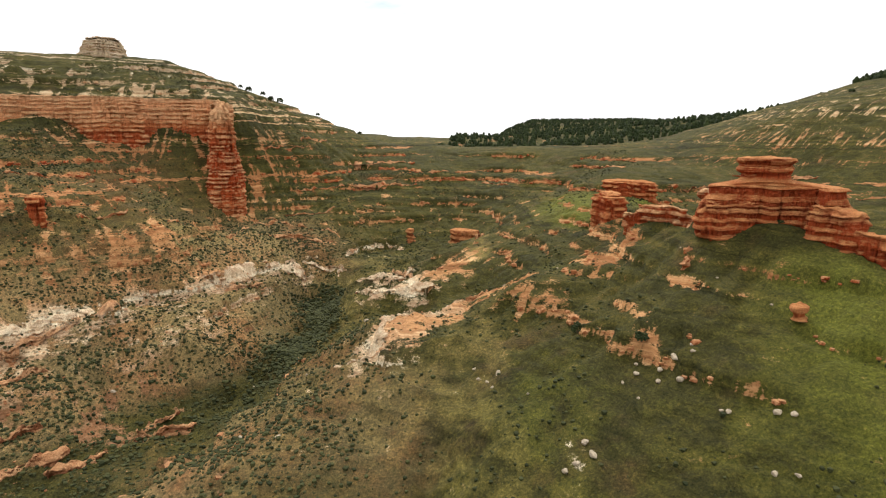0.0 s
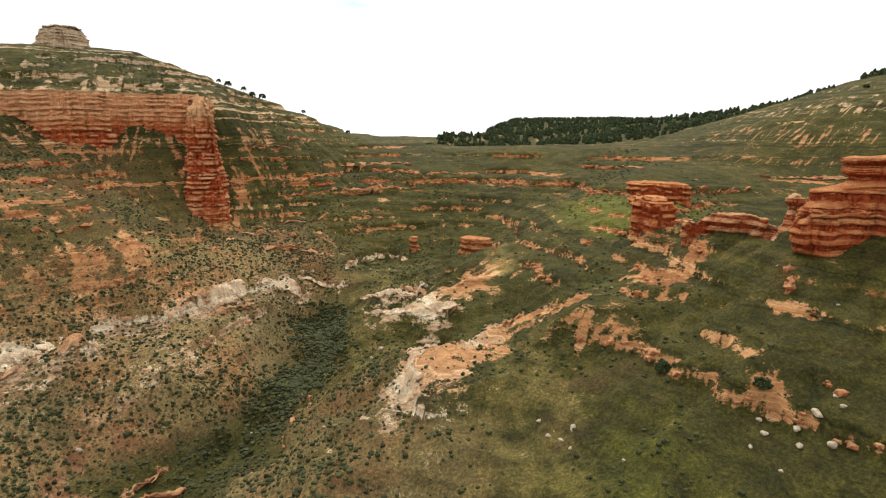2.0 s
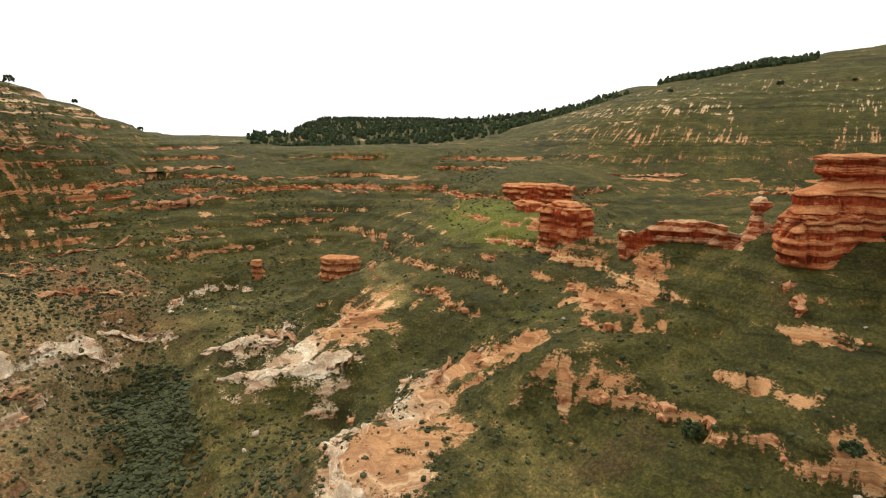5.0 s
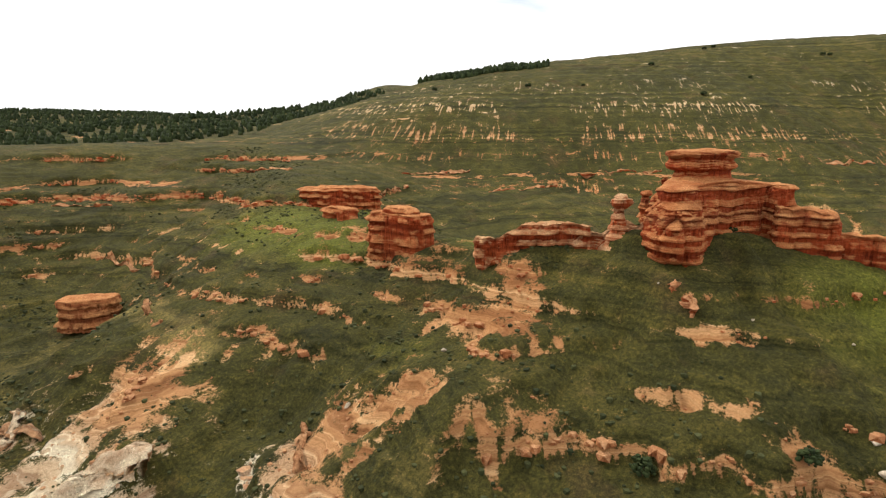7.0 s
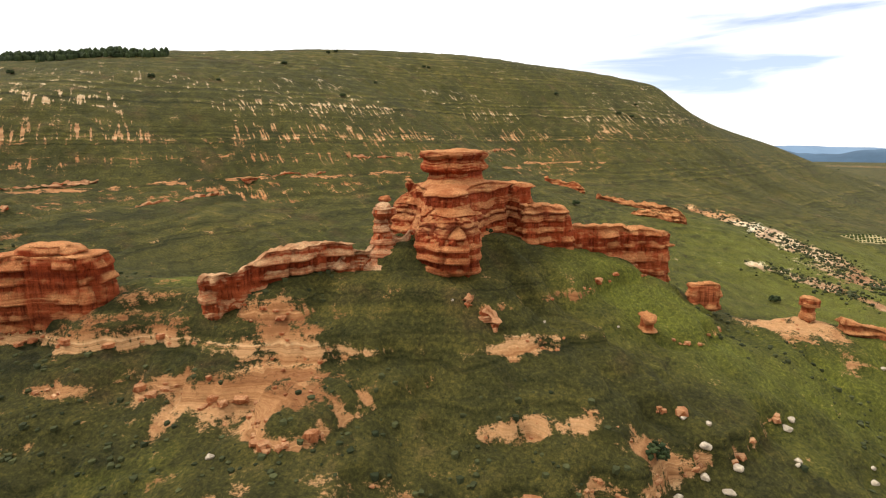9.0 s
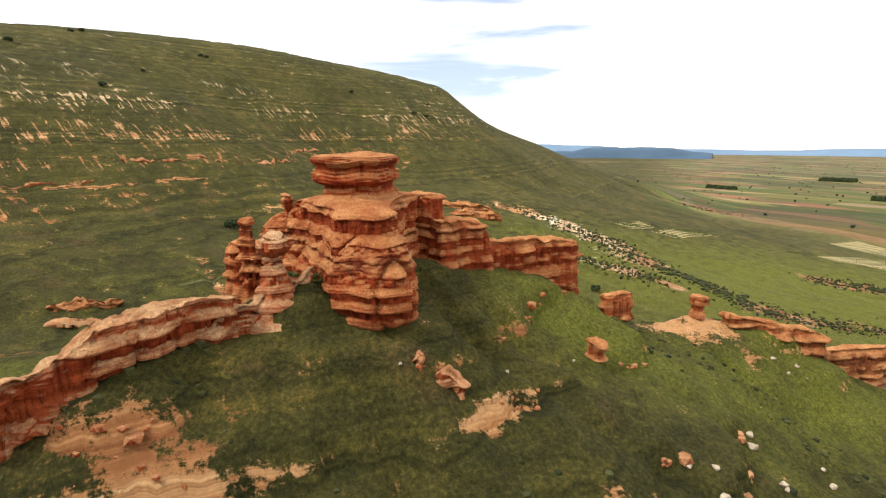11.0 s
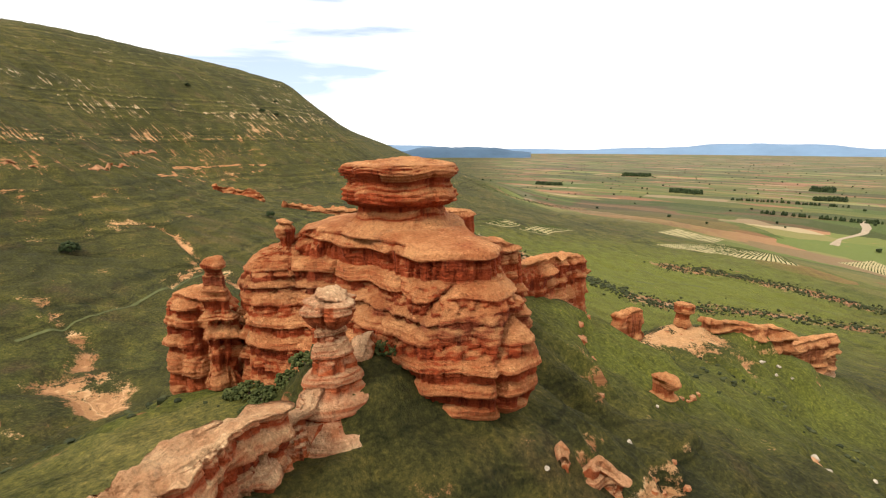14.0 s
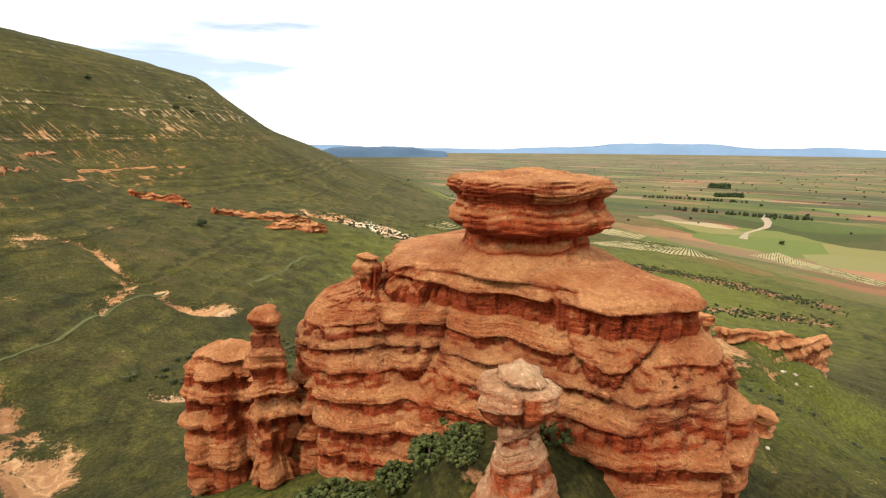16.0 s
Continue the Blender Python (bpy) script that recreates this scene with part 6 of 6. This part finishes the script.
HILL_BUSHES = [(297, 161, 0.9), (222, 137.4, 1.0), (249, 170, 1.0), (311, 110.4, 0.9), (315, 108, 0.8), (328, 33, 1.0), (331, -13, 1.0), (302, 158, 0.9), (166.5, 233.6, 0.9), (151, 98.9, 1.3), (185, 46.4, 1.0), (329, -4.4, 1.2), (350, -20, 0.9), (128, 5, 1.0), (205, 182, 0.6), (262, 130, 0.7)]
for k, (tx, ty, sc) in enumerate(HILL_BUSHES):
    copy_thing(hill_bush, pose(tx, ty, float(height(tx, ty)) - 0.05, 0, 0, 50 * k) @ Matrix.Scale(sc, 4))


# the pine wood behind the saddle and over the far hill
wx, wy = rng.uniform(-60, 560, 17000), rng.uniform(245, 860, 17000)
edge = 300 + 10 * vn2(wx / 30, wx * 0, 700) + 0.10 * np.maximum(wx - 40, 0)
rim = np.maximum(edge, 322 - 0.26 * wx)
keep = (wy > rim) & (wx > -25 + 0.25 * (wy - 300) - 60 * (wy < 345)) & (wx < np.maximum(292, 75 + 0.62 * (wy - 225))) & (rng.uniform(0, 1, len(wx)) < 0.75 + 0.4 * vn2(wx / 25, wy / 25, 701))
wx, wy = wx[keep], wy[keep]
wz = height(wx, wy)
ws = rng.uniform(1.0, 1.9, len(wx))
_gx, _gy = along([(188, 256), (205, 240), (226, 214)], 260, 3.0, 35)
wx, wy = np.r_[wx, _gx + 4], np.r_[wy, _gy + 4]
wz, ws = height(wx, wy), np.r_[ws, rng.uniform(1.0, 1.6, len(_gx))]
scatter("pine_wood", np.r_[wx, wx + 0.3], np.r_[wy, wy], np.r_[wz + ws * 0.7, wz + ws * 1.7], np.r_[ws * 1.25, ws * 0.8], M_TREE, "dense dark green pine wood on a far hill", "wood", 12, rings=((0.7, 0.3), (0.75, -0.7)), squash=1.0)

# scrub along the stream banks beyond the ridge
bank = [along([(150, -36), (130, -34), (119, -42)], 420, 3.2, 31),
        along([(108, 84), (112, 60), (122, 35)], 260, 3.0, 33), along([(420, -240), (360, -245), (330, -255)], 300, 9, 34)]
bx, by = np.concatenate([q[0] for q in bank]), np.concatenate([q[1] for q in bank])
scatter("bank_scrub", bx, by, height(bx, by), rng.uniform(0.35, 0.95, len(bx)), M_SHRUB, "dark scrub lining the stream banks below the ridge", "shrubs", 13)

# ---- vineyards, tracks and copses on the plain ----
M_SOIL = plain_material("vineyard_soil", (0.36, 0.29, 0.14), 0.2, 0.4)
M_TRACK = plain_material("track", (0.34, 0.26, 0.17), 0.2, 0.6)
M_PATH = plain_material("grass_path", (0.092, 0.096, 0.032), 0.25, 0.8)
M_VINE = leaf_material("vine_leaves", (0.05, 0.07, 0.015), (0.11, 0.13, 0.03))


def sheet(name, corners, mat, parent=None, nu=24, nv=16, above=0.12):
    a, b, c, d = (np.array(q, float) for q in corners)
    u, v = np.meshgrid(np.linspace(0, 1, nu), np.linspace(0, 1, nv))
    p = (a * (1 - u[..., None]) + b * u[..., None]) * (1 - v[..., None]) + (d * (1 - u[..., None]) + c * u[..., None]) * v[..., None]
    z = height(p[..., 0], p[..., 1]) + above
    i = np.arange(nu * nv).reshape(nv, nu)
    f = np.stack([i[:-1, :-1], i[:-1, 1:], i[1:, 1:], i[1:, :-1]], -1).reshape(-1, 4)
    if parent is not None:
        off = np.array(parent.location)
        return mesh_object(name, np.concatenate([p, z[..., None]], -1).reshape(-1, 3) - off, f, mat, parent)
    return mesh_object(name, np.concatenate([p, z[..., None]], -1).reshape(-1, 3), f, mat)


def vineyard(corners, rows, per_row, label, size=0.5):
    a, b, c, d = (np.array(q, float) for q in corners)
    mid = (a + b + c + d) / 4
    e = thing("vineyard", (mid[0], mid[1], float(height(mid[0], mid[1]))), label, "vineyard", "vineyards on the plain")
    sheet("soil", corners, M_SOIL, e)
    u, v = np.meshgrid((np.arange(rows) + 0.5) / rows, (np.arange(per_row) + 0.5) / per_row)
    u, v = u.ravel()[:, None], v.ravel()[:, None]
    p = (a * (1 - u) + b * u) * (1 - v) + (d * (1 - u) + c * u) * v
    ob = scatter("vine", p[:, 0] - e.location.x, p[:, 1] - e.location.y, height(p[:, 0], p[:, 1]) - e.location.z + 0.1, np.full(len(p), size) * rng.uniform(0.8, 1.2, len(p)), M_VINE, "low green vines in rows", "", 14)
    ob.parent = e


vineyard([(179, -153), (178, -222), (143, -217), (121, -178)], 34, 30, "pale vineyard with close rows of young vines")
vineyard([(214, -211), (218, -239), (188, -243), (183, -220)], 14, 14, "small pale vineyard with straight rows")
vineyard([(128, -250), (118, -272), (60, -232), (62, -217)], 10, 40, "narrow pale vineyard strip beside a green field")
vineyard([(205, -68), (214, -66), (221, -84), (212, -87)], 5, 9, "small almond grove on pale bare soil", 0.9)
vineyard([(196, -84), (206, -80), (219, -118), (208, -122)], 5, 16, "almond grove of dark small trees on pale soil", 0.9)


def track(name, line, width, mat, label):
    p = np.array(line, float)
    t = np.linspace(0, len(p) - 1, 14 * len(p))
    k = np.clip(t.astype(int), 0, len(p) - 2)
    q = p[k] + (p[k + 1] - p[k]) * (t - k)[:, None]
    for _ in range(6):
        q[1:-1] = (q[:-2] + 2 * q[1:-1] + q[2:]) / 4
    g = np.gradient(q, axis=0)
    g /= np.hypot(g[:, 0], g[:, 1])[:, None]
    nrm = np.stack([g[:, 1], -g[:, 0]], 1)
    w = width * (0.8 + 0.4 * vn2(t * 0.9, t * 0, 55))[:, None] / 2
    v = np.stack([q - nrm * w, q - nrm * w * 0.4, q + nrm * w * 0.4, q + nrm * w], 1)
    z = height(v[..., 0], v[..., 1]) + 0.07
    i = np.arange(len(q) * 4).reshape(-1, 4)
    f = np.stack([i[:-1, :-1], i[:-1, 1:], i[1:, 1:], i[1:, :-1]], -1).reshape(-1, 4)
    return tagged(mesh_object(name, np.concatenate([v, z[..., None]], -1).reshape(-1, 3), f, mat), label, "track", kind="structure")


track("track", [(143, -290), (145, -305), (138, -325), (141, -340), (150, -365), (153, -390)], 4.5, M_TRACK, "pale dirt farm track across the plain")
track("path", [(112, 108), (117.6, 99.5), (122.7, 92.8), (130, 87), (136.5, 80.7), (141, 72)], 0.55, M_PATH, "faint worn path through the valley grass")
track("path", [(146, 52), (152, 42), (164, 29.5), (166, 22)], 1.0, M_PATH, "faint worn path on a grassy slope")
track("path", [(128, -70), (140, -62), (150, -50), (163, -48)], 1.2, M_PATH, "faint worn path between green fields")
track("path", [(120, -92), (130, -84), (146, -86)], 1.2, M_PATH, "faint worn path between green fields")


def copse(corners, count, seed, size=2.6):
    r = np.random.default_rng(seed)
    a, b, c, d = (np.array(q, float) for q in corners)
    u, v = r.uniform(0, 1, (count, 1)), r.uniform(0, 1, (count, 1))
    p = (a * (1 - u) + b * u) * (1 - v) + (d * (1 - u) + c * u) * v
    z = height(p[:, 0], p[:, 1])
    s = r.uniform(0.7, 1.2, count) * size
    return scatter("copse", np.r_[p[:, 0], p[:, 0]], np.r_[p[:, 1], p[:, 1]], np.r_[z + s * 0.5, z + s * 1.3], np.r_[s, s * 0.7], M_TREE, "dark copse of trees among fields", "trees", seed, rings=((0.75, 0.4), (0.8, -0.5)), squash=0.9)


copse([(404, -541), (392, -541), (390, -553), (402, -553)], 60, 41)
copse([(385, -540), (364, -536), (362, -548), (383, -552)], 90, 42)
copse([(640, -548), (590, -540), (588, -552), (640, -562)], 120, 43)
copse([(770, -960), (720, -985), (725, -1005), (775, -985)], 120, 44, 4)
copse([(330, -770), (300, -765), (300, -785), (330, -790)], 80, 45, 3.5)
copse([(250, -560), (225, -575), (230, -590), (255, -575)], 50, 46)
copse([(220, -360), (120, -372), (120, -376), (220, -364)], 60, 47, 1.6)
copse([(300, -480), (200, -500), (200, -503), (300, -483)], 50, 48, 1.5)
fx, fy = rng.uniform(50, 1400, 700), rng.uniform(-2200, -260, 700)
scatter("field_trees", fx, fy, height(fx, fy) + 0.6, rng.uniform(0.9, 2.4, 700), M_TREE, "scattered single trees among the far fields", "trees", 15)
